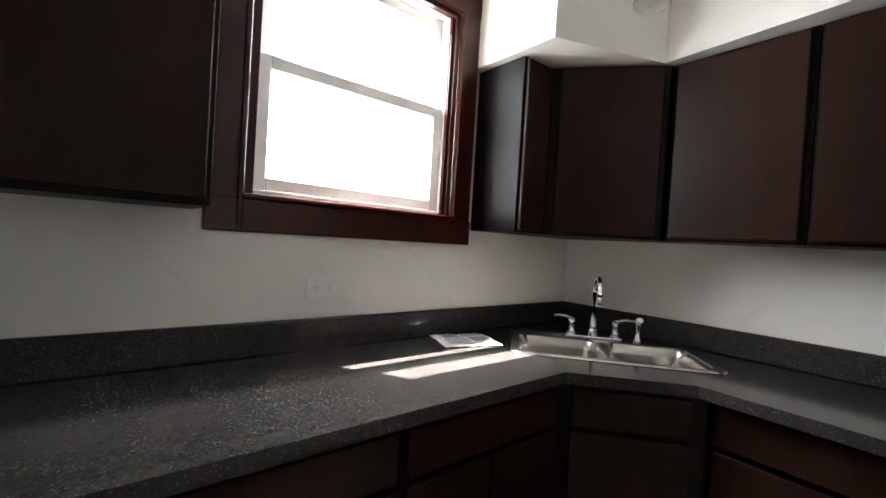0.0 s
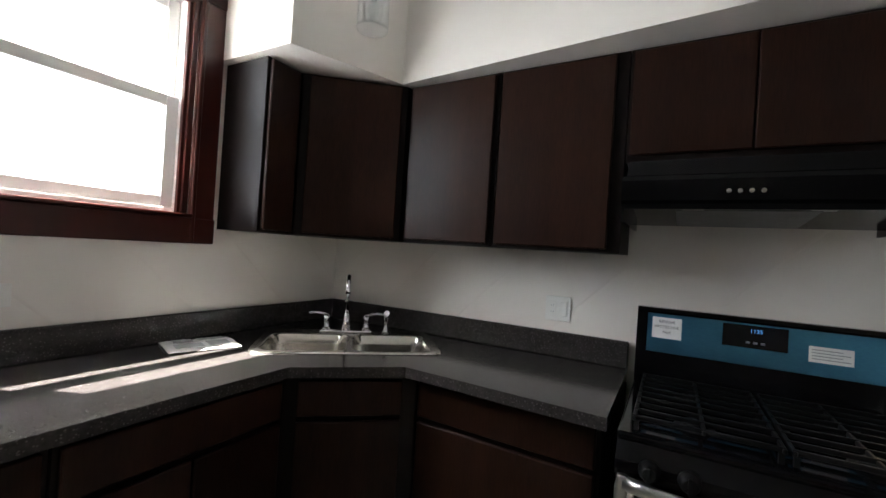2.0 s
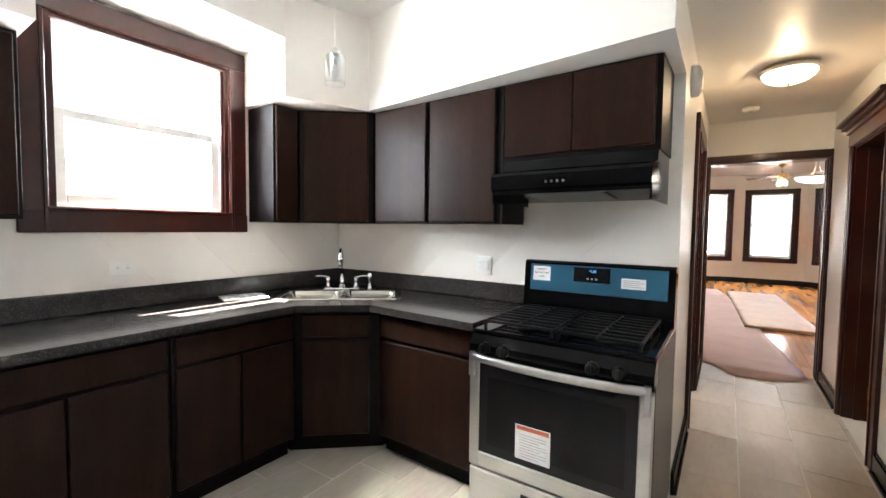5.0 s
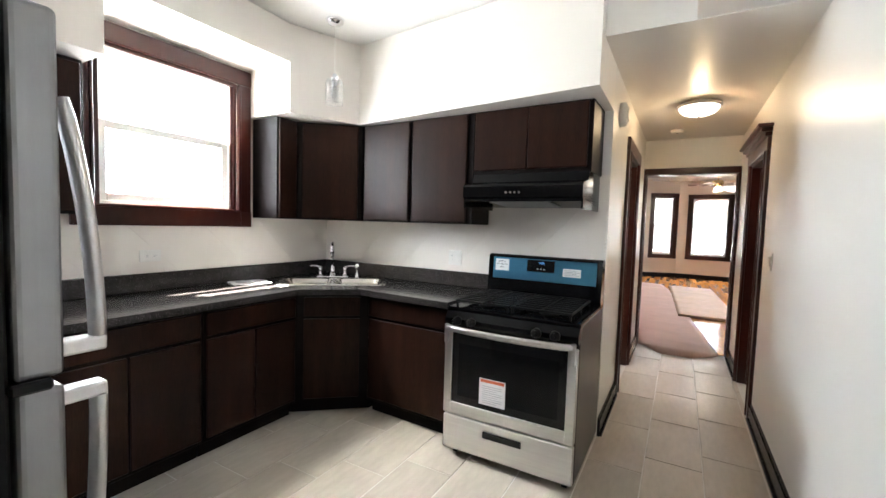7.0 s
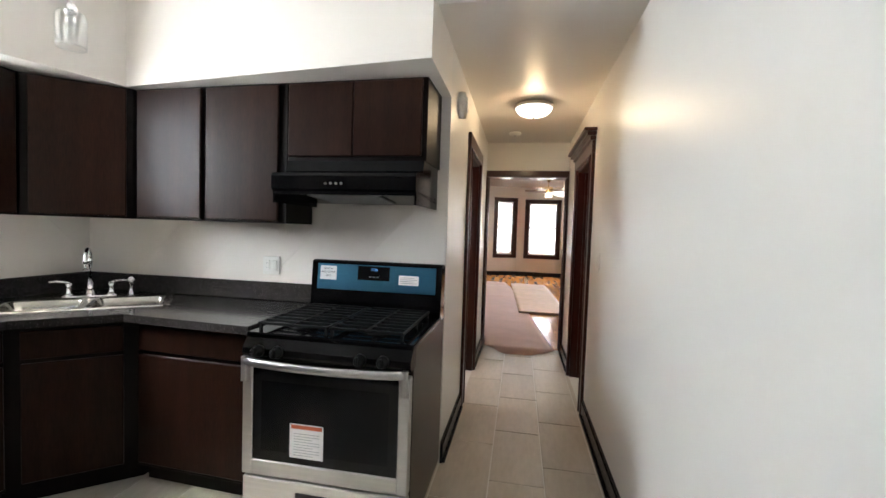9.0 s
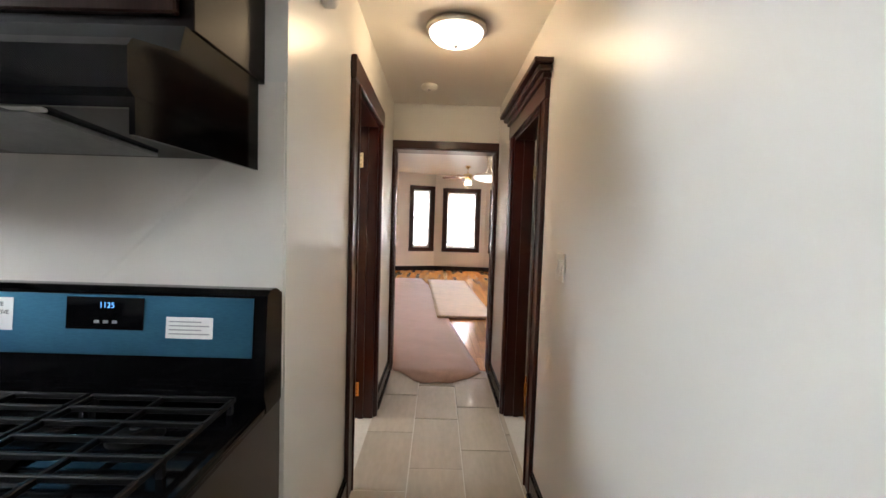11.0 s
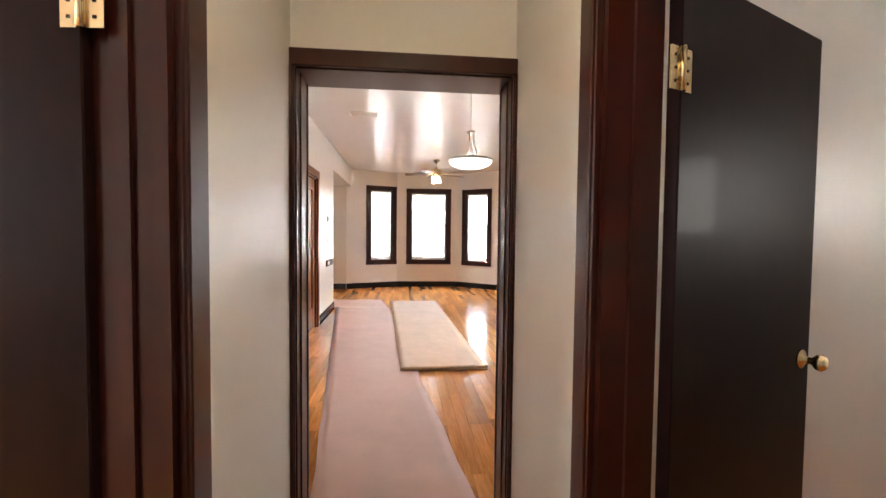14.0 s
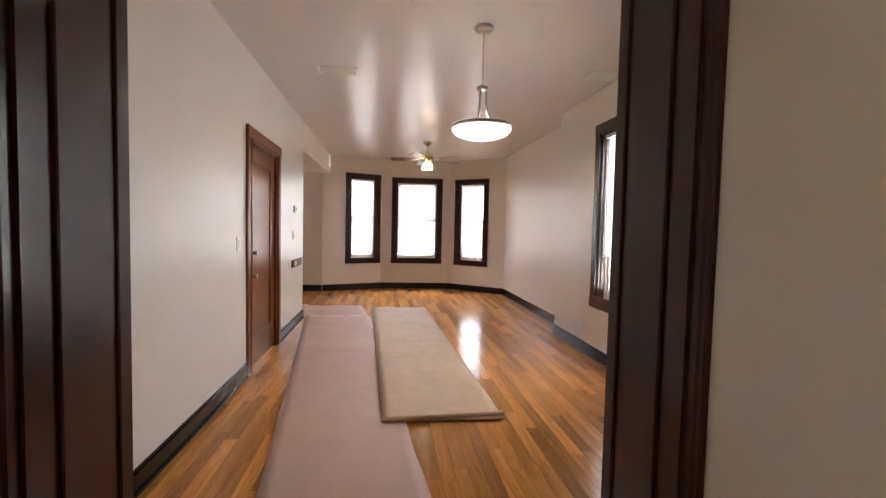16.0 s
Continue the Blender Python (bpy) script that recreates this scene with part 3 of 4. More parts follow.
part("door", cube(0.03, -0.016, U0 + 0.012, dv.length - 0.03, 0.003, U1 - 0.012, 0.004), ESPRESSO, e, "", pose(1.97, 1.808, 0, 0, 0, math.degrees(math.atan2(dv.y, dv.x))))
cabinet("wall_cabinet", east, 0.475, 0.295, U0, U1, [(0.02, 0.455, U0 + 0.012, U1 - 0.012, "door")], "dark espresso wall cabinet over the counter", "wall cabinet")
cabinet("wall_cabinet", east @ pose(0.478, 0, 0), 0.510, 0.295, U0, U1, [(0.01, 0.465, U0 + 0.012, U1 - 0.012, "door")], "dark espresso wall cabinet next to the range hood", "wall cabinet")
cabinet("wall_cabinet", east @ pose(0.991, 0, 0), 0.775, 0.33, 1.735, U1, [(0.012, 0.379, 1.76, U1 - 0.012, "door"), (0.383, 0.75, 1.76, U1 - 0.012, "door")], "short dark espresso cabinet above the range hood", "wall cabinet")

# base units
FR = 1.475


def base_unit(m, w, n, label, drawers=1):
    fr = []
    step = (w - 0.02) / n
    for k in range(n):
        fr.append((0.01 + k * step + 0.004, 0.01 + (k + 1) * step - 0.004, 0.125, 0.70, "door"))
    dw = (w - 0.02) / drawers
    for k in range(drawers):
        fr.append((0.01 + k * dw + 0.004, 0.01 + (k + 1) * dw - 0.004, 0.72, 0.855, "drawer_front"))
    return cabinet("base_cabinet", m, w, 0.55, 0.0, 0.872, fr, label, "base cabinet", toe=True)


base_unit(pose(-0.46, FR, 0), 0.74, 2, "dark espresso base cabinet with a drawer over two doors")
base_unit(pose(0.285, FR, 0), 0.735, 2, "dark espresso base cabinet with a drawer over two doors")
base_unit(pose(1.025, FR, 0), 0.655, 2, "dark espresso base cabinet with a drawer over two doors")
e = thing("corner_base_cabinet", pose(0, 0, 0), "dark espresso diagonal sink base cabinet", "base cabinet", "espresso kitchen cabinets")
b = bmesh.new()
C1, C2 = (1.682, 1.490), (2.0, 1.12)
prism(b, [(C1[0], C1[1] + 0.014), (C2[0] + 0.014, C2[1]), (2.56, C2[1]), (2.56, 2.08), (C1[0], 2.08)], 0.10, 0.70)
prism(b, [(C1[0], C1[1] + 0.014), (C2[0] + 0.014, C2[1]), (2.56, C2[1]), (2.56, C2[1] + 0.02), (C1[0] + 0.02, C1[1] + 0.06), (C1[0], C1[1] + 0.06)], 0.70, 0.872)
prism(b, [(C1[0] + 0.03, C1[1] + 0.08), (C2[0] + 0.08, C2[1] + 0.03), (2.56, C2[1] + 0.03), (2.56, 2.08), (C1[0] + 0.03, 2.08)], 0.0, 0.10)
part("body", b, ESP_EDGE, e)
dv = Vector((C2[0] - C1[0], C2[1] - C1[1]))
dm = pose(C1[0], C1[1], 0, 0, 0, math.degrees(math.atan2(dv.y, dv.x)))
part("door", cube(0.05, -0.008, 0.125, dv.length - 0.05, 0.009, 0.70, 0.004), ESPRESSO, e, "", dm)
part("drawer_front", cube(0.05, -0.008, 0.72, dv.length - 0.05, 0.009, 0.855, 0.004), ESPRESSO, e, "", dm)
base_unit(pose(1.995, 1.115, 0, 0, 0, -90 - 2.5), 0.69, 1, "dark espresso base cabinet beside the range")

# worktop with a cut-out for the sink
SINK = pose(2.125, 1.572, 0.917, 0, 0, -49.5)
SW, SD = 0.80, 0.47


def fill(bm, loops):
    """Faces between an outer loop and its holes; loops of points or of vertices."""
    vs = [[v if isinstance(v, bmesh.types.BMVert) else bm.verts.new(v) for v in lp] for lp in loops]
    flat = [v for lp in vs for v in lp]
    for tri in geometry.tessellate_polygon([[v.co for v in lp] for lp in vs]):
        f = bm.faces.new([flat[k] for k in tri])
        f.normal_update()
        if f.normal.z < 0:
            f.normal_flip()


def ring_poly(w, d, r, n=5):
    pts = []
    for cx, cy, a0 in ((w / 2 - r, d / 2 - r, 0), (-w / 2 + r, d / 2 - r, 90), (-w / 2 + r, -d / 2 + r, 180), (w / 2 - r, -d / 2 + r, 270)):
        for k in range(n + 1):
            a = radians(a0 + 90 * k / n)
            pts.append((cx + r * math.cos(a), cy + r * math.sin(a)))
    return pts


e = thing("worktop", pose(0, 0, 0), "dark speckled laminate worktop with a sunlit stripe", "worktop")
OUTER = [(-0.50, 2.095), (-0.50, 1.44), (1.66, 1.45), (1.945, 1.135), (1.90, 0.405), (2.565, 0.405), (2.565, 2.095)]
b = bmesh.new()
hole = [SINK @ Vector((x, y, 0)) for x, y in ring_poly(SW - 0.03, SD - 0.03, 0.05)]
fill(b, [[(x, y, 0.915) for x, y in OUTER], [(p.x, p.y, 0.915) for p in hole]])
top = list(b.faces)
r = bmesh.ops.extrude_face_region(b, geom=top)
bmesh.ops.translate(b, verts=[v for v in r["geom"] if isinstance(v, bmesh.types.BMVert)], vec=(0, 0, -0.04))
bmesh.ops.recalc_face_normals(b, faces=b.faces)
part("slab", b, COUNTER, e)
part("upstand", cube(-0.50, 2.082, 0.916, 2.55, 2.1035, 1.03, 0.004), COUNTER, e)
part("upstand", cube(2.55, 0.405, 0.916, 2.5715, 2.1035, 1.03, 0.004), COUNTER, e)

# sink and tap
e = thing("kitchen_sink", SINK, "stainless steel double-bowl sink set in the corner worktop", "sink")


def bowl(bm, cx, cy, w, d, depth, z=0.004):
    loops = []
    for k, (gr, dz) in enumerate(((0.0, 0.0), (-0.006, -0.008), (-0.014, -0.05), (-0.02, -depth + 0.04), (-0.035, -depth + 0.01), (-0.07, -depth))):
        loops.append([bm.verts.new((cx + x, cy + y, z + dz)) for x, y in ring_poly(w + 2 * gr, d + 2 * gr, 0.055)])
    for a, c in zip(loops, loops[1:]):
        for i in range(len(a)):
            bm.faces.new((a[i], c[i], c[(i + 1) % len(a)], a[(i + 1) % len(a)])).smooth = True
    bm.faces.new(loops[-1])
    return loops[0]


b = bmesh.new()
bw, bd, by = 0.355, 0.345, -0.04
rim = [b.verts.new((x, y, 0.004)) for x, y in ring_poly(SW, SD, 0.045)]
l1 = bowl(b, -0.19, by, bw, bd, 0.17)
l2 = bowl(b, 0.19, by, bw, bd, 0.17)
fill(b, [rim, l1, l2])
low = [b.verts.new((x, y, -0.001)) for x, y in ring_poly(SW + 0.008, SD + 0.008, 0.048)]
for i in range(len(rim)):
    b.faces.new((rim[i], rim[(i + 1) % len(rim)], low[(i + 1) % len(rim)], low[i]))
bmesh.ops.recalc_face_normals(b, faces=b.faces)
part("basin", b, SINKM, e)
for x in (-0.19, 0.19):
    d = bmesh.new()
    lathe(d, [(0.045, 0.0), (0.045, 0.003), (0.036, 0.004), (0.030, 0.001), (0.01, 0.001)], 20, (x, by, -0.166))
    part("drain", d, CHROME, e)

e = thing("kitchen_tap", SINK @ pose(-0.02, 0.182, 0.005), "chrome gooseneck tap with two lever handles and side spray", "tap")
part("deck_plate", cube(-0.13, -0.025, 0, 0.13, 0.025, 0.012, 0.005, 2), CHROME, e)
arc = [(0, 0, 0.012), (0, 0, 0.06), (0, 0, 0.21)] + [(0, -0.065 + 0.065 * math.cos(radians(a)), 0.21 + 0.08 * math.sin(radians(a))) for a in range(15, 181, 15)] + [(0, -0.13, 0.175)]
part("spout", tube(bmesh.new(), arc, [0.022, 0.018, 0.013] + [0.012] * (len(arc) - 4) + [0.013], 14), CHROME, e)
for sx in (-1, 1):
    h = bmesh.new()
    lathe(h, [(0.021, 0.01), (0.017, 0.03), (0.014, 0.06), (0.017, 0.075), (0.010, 0.088)], 18, (sx * 0.10, 0, 0))
    tube(h, [(sx * 0.10, 0, 0.082), (sx * 0.125, -0.004, 0.094), (sx * 0.155, -0.008, 0.098), (sx * 0.185, -0.012, 0.094)], [0.009, 0.008, 0.007, 0.006], 10)
    part("lever_handle", h, CHROME, e)
s = bmesh.new()
lathe(s, [(0.020, -0.004), (0.018, 0.012), (0.012, 0.03), (0.011, 0.065), (0.016, 0.078), (0.017, 0.10), (0.008, 0.112)], 18, (0.20, -0.01, 0.0))
tube(s, [(0.20, -0.006, 0.095), (0.20, -0.035, 0.108)], [0.012, 0.014], 10)
part("side_spray", s, CHROME, e)

# paper on the worktop
e = thing("leaflet", pose(1.64, 1.94, 0.917, 0, 0, -18), "crumpled printed leaflet lying on the worktop", "leaflet")
b = bmesh.new()
NX, NY = 9, 7
g = [[b.verts.new((-0.13 + 0.26 * i / NX, -0.10 + 0.20 * j / NY, 0.003 + 0.010 * abs(noise.noise((i * 0.5, j * 0.6, 1))))) for j in range(NY + 1)] for i in range(NX + 1)]
for i in range(NX):
    for j in range(NY):
        b.faces.new((g[i][j], g[i + 1][j], g[i + 1][j + 1], g[i][j + 1]))
r = bmesh.ops.extrude_face_region(b, geom=list(b.faces))
bmesh.ops.translate(b, verts=[v for v in r["geom"] if isinstance(v, bmesh.types.BMVert)], vec=(0, 0, -0.002))
part("sheet", b, PAPER, e)
b = bmesh.new()
for q in ((-0.10, -0.07, 0.0, 0.0), (0.02, -0.06, 0.10, 0.02), (-0.09, 0.03, -0.02, 0.08), (0.0, 0.05, 0.10, 0.08)):
    box(b, q[0], q[1], 0.0115, q[2], q[3], 0.0125)
part("print", b, GREYINK, e)


# ---- range: local x across, y front to back, origin at the floor ----
e = thing("gas_range", pose(1.845, 0.372, 0, 0, 0, -90), "black and stainless gas range with protective stickers", "range")
W, D = 0.775, 0.70
b = bmesh.new()
box(b, 0.002, 0.02, 0.045, W - 0.002, D, 0.885, 0.004)
part("body", b, SIDEDARK, e)
for x in (0.04, W - 0.07):
    for y in (0.05, D - 0.08):
        part("foot", cube(x, y, 0, x + 0.03, y + 0.03, 0.05), BLACKPL, e)
dr = part("drawer", cube(0.004, -0.022, 0.055, W - 0.004, 0.019, 0.262, 0.006), STEEL, e, "stainless storage drawer")
b = bmesh.new()
box(b, 0.265, -0.028, 0.178, 0.495, -0.0225, 0.218, 0.003)
part("drawer_handle", b, BLACKPL, dr, "black recessed handle")
b = bmesh.new()
for q in ((0.004, 0.275, 0.052, 0.775), (W - 0.052, 0.275, W - 0.004, 0.775), (0.052, 0.275, W - 0.052, 0.345)):
    box(b, q[0], -0.028, q[1], q[2], 0.019, q[3], 0.004)
door = part("oven_door", b, STEEL, e, "stainless framed oven door")
part("oven_glass", cube(0.05, -0.021, 0.343, W - 0.05, 0.018, 0.776, 0.002), BLACKGL, door, "black oven glass")
b = bmesh.new()
box(b, 0.095, -0.0225, 0.39, W - 0.095, -0.0212, 0.70)
part("inner_window", b, ENAMEL, door)
bar = [(0.028 + (W - 0.056) * k / 14, -0.040 - 0.042 * math.sin(math.pi * k / 14) ** 0.7, 0.795 - 0.004) for k in range(15)]
part("oven_handle", tube(bmesh.new(), bar, 0.019, 12, 0.8), STEEL, door, "bowed stainless handle")
for x in (0.010, W - 0.036):
    part("handle_end", cube(x, -0.052, 0.70, x + 0.026, -0.028, 0.812, 0.005, 2), STEEL, door)
b = bmesh.new()
pr = [(-0.016, 0.80), (-0.030, 0.82), (-0.030, 0.845), (0.02, 0.905), (0.06, 0.905), (0.06, 0.80)]
va = [b.verts.new((0.002, y, z)) for y, z in pr]
vb = [b.verts.new((W - 0.002, y, z)) for y, z in pr]
b.faces.new(va), b.faces.new(vb[::-1])
for i in range(len(pr)):
    b.faces.new((va[i], vb[i], vb[(i + 1) % len(pr)], va[(i + 1) % len(pr)]))
bmesh.ops.recalc_face_normals(b, faces=b.faces)
pan = part("control_panel", b, ENAMEL, e, "black control panel")
for x in (0.085, 0.175, 0.555, 0.655):
    k = bmesh.new()
    lathe(k, [(0.027, 0), (0.026, 0.012), (0.020, 0.016), (0.019, 0.036), (0.015, 0.04)], 18)
    box(k, -0.005, -0.019, 0.02, 0.005, 0.019, 0.046, 0.002)
    part("burner_knob", k, BLACKPL, pan, "", pose(x, -0.030, 0.836, 85, 0, 0))
b = bmesh.new()
box(b, 0.0, 0.0, 0.886, W, 0.60, 0.908, 0.007, 2)
top = part("cooktop", b, ENAMEL, e, "glossy black cooktop")
for cx, cy in ((0.19, 0.16), (0.57, 0.16), (0.19, 0.43), (0.57, 0.43), (0.38, 0.30)):
    k = bmesh.new()
    lathe(k, [(0.055, 0.907), (0.05, 0.914), (0.036, 0.916), (0.036, 0.924), (0.03, 0.928)], 20, (cx, cy, 0))
    part("burner", k, IRON, top)
    k = bmesh.new()
    lathe(k, [(0.012, 0.928), (0.009, 0.931)], 12, (cx, cy, 0))
    part("burner_cap", k, STEEL, top)
for gx0, gx1 in ((0.035, 0.374), (0.383, 0.722)):
    b = bmesh.new()
    y0, y1 = 0.03, 0.555
    for k in range(9):
        y = y0 + 0.01 + (y1 - y0 - 0.02) * k / 8
        box(b, gx0, y - 0.005, 0.936, gx1, y + 0.005, 0.949, 0.002)
    for x in (gx0 + 0.005, gx1 - 0.005, (gx0 + gx1) / 2):
        box(b, x - 0.005, y0, 0.934, x + 0.005, y1, 0.947, 0.002)
    for x in (gx0 + 0.01, gx1 - 0.01):
        for y in (y0 + 0.012, y1 - 0.012, (y0 + y1) / 2):
            box(b, x - 0.006, y - 0.006, 0.907, x + 0.006, y + 0.006, 0.94)
    part("grate", b, IRON, e, "black cast-iron grate")
b = bmesh.new()
pr = [(0.60, 0.90), (0.585, 0.935), (0.605, 1.185), (0.625, 1.197), (0.66, 1.197), (0.70, 1.18), (0.70, 0.885), (0.60, 0.885)]
va = [b.verts.new((0.0, y, z)) for y, z in pr]
vb = [b.verts.new((W, y, z)) for y, z in pr]
b.faces.new(va), b.faces.new(vb[::-1])
for i in range(len(pr)):
    b.faces.new((va[i], vb[i], vb[(i + 1) % len(pr)], va[(i + 1) % len(pr)]))
bmesh.ops.recalc_face_normals(b, faces=b.faces)
bg = part("backguard", b, ENAMEL, e, "black glossy backguard")
tilt = pose(0, 0.5900, 1.03, -4.6, 0, 0)
part("film_panel", cube(0.038, -0.0035, 0.0, W - 0.033, 0.002, 0.148, 0.001), BLUEFILM, bg, "steel panel under blue protective film", tilt)
part("clock_display", cube(0.285, -0.006, 0.062, 0.475, -0.0035, 0.142, 0.001), BLACKGL, bg, "black clock display", tilt)
lettering("clock_digits", "11:25".replace(":", ""), 0.019, CLOCK, bg, tilt @ pose(0.385, -0.0066, 0.122, 90, 0, 0))
b = bmesh.new()
for k in range(3):
    box(b, 0.355 + k * 0.022, -0.0068, 0.078, 0.367 + k * 0.022, -0.006, 0.085)
part("keys", b, GREYINK, bg, "", tilt)
part("sticker", cube(0.055, -0.0048, 0.055, 0.155, -0.0036, 0.135), PAPER, bg, "white warning sticker", tilt)
for k, w in enumerate(("REMOVE", "PROTECTIVE", "FILM")):
    lettering("sticker_text", w, 0.0145, INK, bg, tilt @ pose(0.105, -0.0052, 0.118 - 0.020 * k, 90, 0, 0))
part("sticker", cube(0.53, -0.0048, 0.045, 0.645, -0.0036, 0.098), PAPER, bg, "white sticker with small print", tilt)
b = bmesh.new()
for k in range(4):
    box(b, 0.538, -0.0054, 0.055 + 0.010 * k, 0.637 - 0.02 * (k % 2), -0.0049, 0.058 + 0.010 * k)
part("small_print", b, GREYINK, bg, "", tilt)
lab = part("oven_label", cube(0.235, -0.0245, 0.375, 0.392, -0.0228, 0.526), PAPER, door, "white printed label with an orange band")
part("label_band", cube(0.242, -0.0252, 0.505, 0.386, -0.0246, 0.522), REDINK, lab)
b = bmesh.new()
for k in range(9):
    box(b, 0.255, -0.0252, 0.387 + 0.012 * k, 0.375 - 0.03 * (k % 3 == 0), -0.0246, 0.3895 + 0.012 * k)
part("label_print", b, GREYINK, lab)

# ---- range hood ----
e = thing("range_hood", east @ pose(1.005, 0, 0), "black under-cabinet range hood with push buttons", "range hood")
b = bmesh.new()
pr = [(0.0, 1.735), (-0.02, 1.68), (-0.135, 1.655), (-0.145, 1.64), (-0.145, 1.575), (-0.13, 1.565), (0.30, 1.53), (0.30, 1.735)]
va = [b.verts.new((0.0, y, z)) for y, z in pr]
vb = [b.verts.new((0.757, y, z)) for y, z in pr]
b.faces.new(va), b.faces.new(vb[::-1])
for i in range(len(pr)):
    b.faces.new((va[i], vb[i], vb[(i + 1) % len(pr)], va[(i + 1) % len(pr)]))
bmesh.ops.recalc_face_normals(b, faces=b.faces)
part("shell", b, ENAMEL, e)
slope = math.degrees(math.atan2(-0.035, 0.49))
part("grease_filter", cube(0.16, 0.05, -0.012, 0.53, 0.38, -0.003, 0.002), FILTER, e, "grey mesh filter", pose(0, -0.13, 1.564, slope, 0, 0))
b = bmesh.new()
for q in ((0.0, -0.0), (0.747, 0)):
    box(b, q[0], -0.13, 1.505, q[0] + 0.01, 0.30, 1.568)
box(b, 0.01, -0.130, 1.548, 0.747, -0.12, 1.566)
part("rim", b, ENAMEL, e)
for k in range(4):
    d = bmesh.new()
    lathe(d, [(0.0065, 0), (0.0065, 0.005), (0.004, 0.006)], 14)
    part("push_button", d, NICKEL, e, "chrome push button", pose(0.298 + 0.028 * k, -0.145, 1.602, 90, 0, 0))
for x in (0.18, 0.50):
    part("hood_lamp", cube(x, 0.03, -0.010, x + 0.06, 0.06, -0.003, 0.002), WHITEPL, e, "small clear lamp cover", pose(0, -0.13, 1.564, slope, 0, 0))

# ---- refrigerator ----
e = thing("refrigerator", pose(-0.035, 0.10, 0, 0, 0, 90), "stainless top-freezer refrigerator with black sides", "refrigerator")
part("body", cube(0.0, 0.072, 0.02, 0.75, 0.66, 1.74, 0.006), BLACKPL, e, "black cabinet sides")
for nm, z0, z1 in (("fridge_door", 0.06, 1.100), ("freezer_door", 1.115, 1.735)):
    dd = part(nm, cube(0.001, 0.0, z0, 0.749, 0.066, z1, 0.012, 3), FRIDGEM, e, "stainless door")
    za, zb = (0.45, 1.06) if z0 < 1 else (1.15, 1.60)
    n = 12
    hp = [(0.055, -0.012 - 0.05 * math.sin(math.pi * (0.5 * k / n if z0 > 1 else 0.5 - 0.5 * k / n) + math.pi / 2) ** 0.8 - 0.004, za + (zb - za) * k / n) for k in range(n + 1)]
    h = tube(bmesh.new(), hp, 0.014, 10, 1.3)
    part("handle", h, STEEL, dd, "bowed stainless handle")
    zc = zb if z0 < 1 else za
    part("handle_mount", cube(0.035, -0.075, zc - 0.014, 0.075, 0.0, zc + 0.014, 0.005, 2), STEEL, dd)
part("middle_hinge", cube(-0.012, 0.02, 1.098, 0.05, 0.075, 1.118, 0.004), BLACKPL, e, "dark hinge cover")
part("base_grille", cube(0.02, 0.03, 0.0, 0.73, 0.6, 0.06), BLACKPL, e)


# ---- small fixtures ----
def wall_plate(name, m, w, h, kind, label):
    """Local x along the wall, -y into the room, origin at the plate's middle."""
    e = thing(name, m, label, "outlet" if kind != "switch" else "light switch")
    part("plate", cube(-w / 2, -0.008, -h / 2, w / 2, 0, h / 2, 0.003, 2), WHITEPL, e)
    if kind == "outlet":
        part("receptacle", cube(-0.034, -0.011, -0.017, 0.034, -0.008, 0.017, 0.002), WHITEPL, e)
        for x in (-0.022, 0.022):
            part("slot", cube(x - 0.006, -0.0116, 0.003, x + 0.006, -0.011, 0.005), GREYINK, e)
            part("slot", cube(x - 0.006, -0.0116, -0.006, x + 0.006, -0.011, -0.004), GREYINK, e)
            part("slot", cube(x + 0.008, -0.0116, -0.002, x + 0.011, -0.011, 0.001), GREYINK, e)
    elif kind == "combo":
        part("receptacle", cube(-0.042, -0.011, -0.033, -0.008, -0.008, 0.033, 0.002), WHITEPL, e)
        part("rocker", cube(0.010, -0.014, -0.033, 0.042, -0.008, 0.033, 0.003), WHITEPL, e)
        for z in (-0.015, 0.015):
            part("slot", cube(-0.031, -0.0116, z - 0.004, -0.029, -0.011, z + 0.004), GREYINK, e)
            part("slot", cube(-0.021, -0.0116, z - 0.004, -0.019, -0.011, z + 0.004), GREYINK, e)
    elif kind == "switch1":
        part("rocker", cube(-0.016, -0.014, -0.033, 0.016, -0.008, 0.033, 0.003), WHITEPL, e)
    else:
        n = 2
        for k in range(n):
            x = (k - 0.5) * 0.046
            part("rocker", cube(x - 0.016, -0.014, -0.033, x + 0.016, -0.008, 0.033, 0.003), WHITEPL, e)
    return e


wall_plate("wall_outlet", pose(1.048, 2.1035, 1.139), 0.125, 0.075, "outlet", "white horizontal outlet above the worktop")
wall_plate("wall_switch", pose(2.5715, 0.715, 1.135, 0, 0, -90), 0.115, 0.115, "combo", "white plate with an outlet and a switch above the worktop")
wall_plate("wall_switch", pose(3.16, -1.35, 1.214, 0, 0, 180), 0.115, 0.118, "switch", "white double rocker switch on the hall wall")
wall_plate("wall_switch", pose(8.30, LY, 1.20), 0.075, 0.118, "switch1", "white switch plate beside the entry door")
wall_plate("wall_switch", pose(10.36, LY, 1.23), 0.075, 0.118, "switch1", "white switch plate near the thermostat")

wall_plate("wall_outlet", pose(9.12, RY, 0.30, 0, 0, 180), 0.075, 0.118, "switch1", "white outlet plate low on the wall")


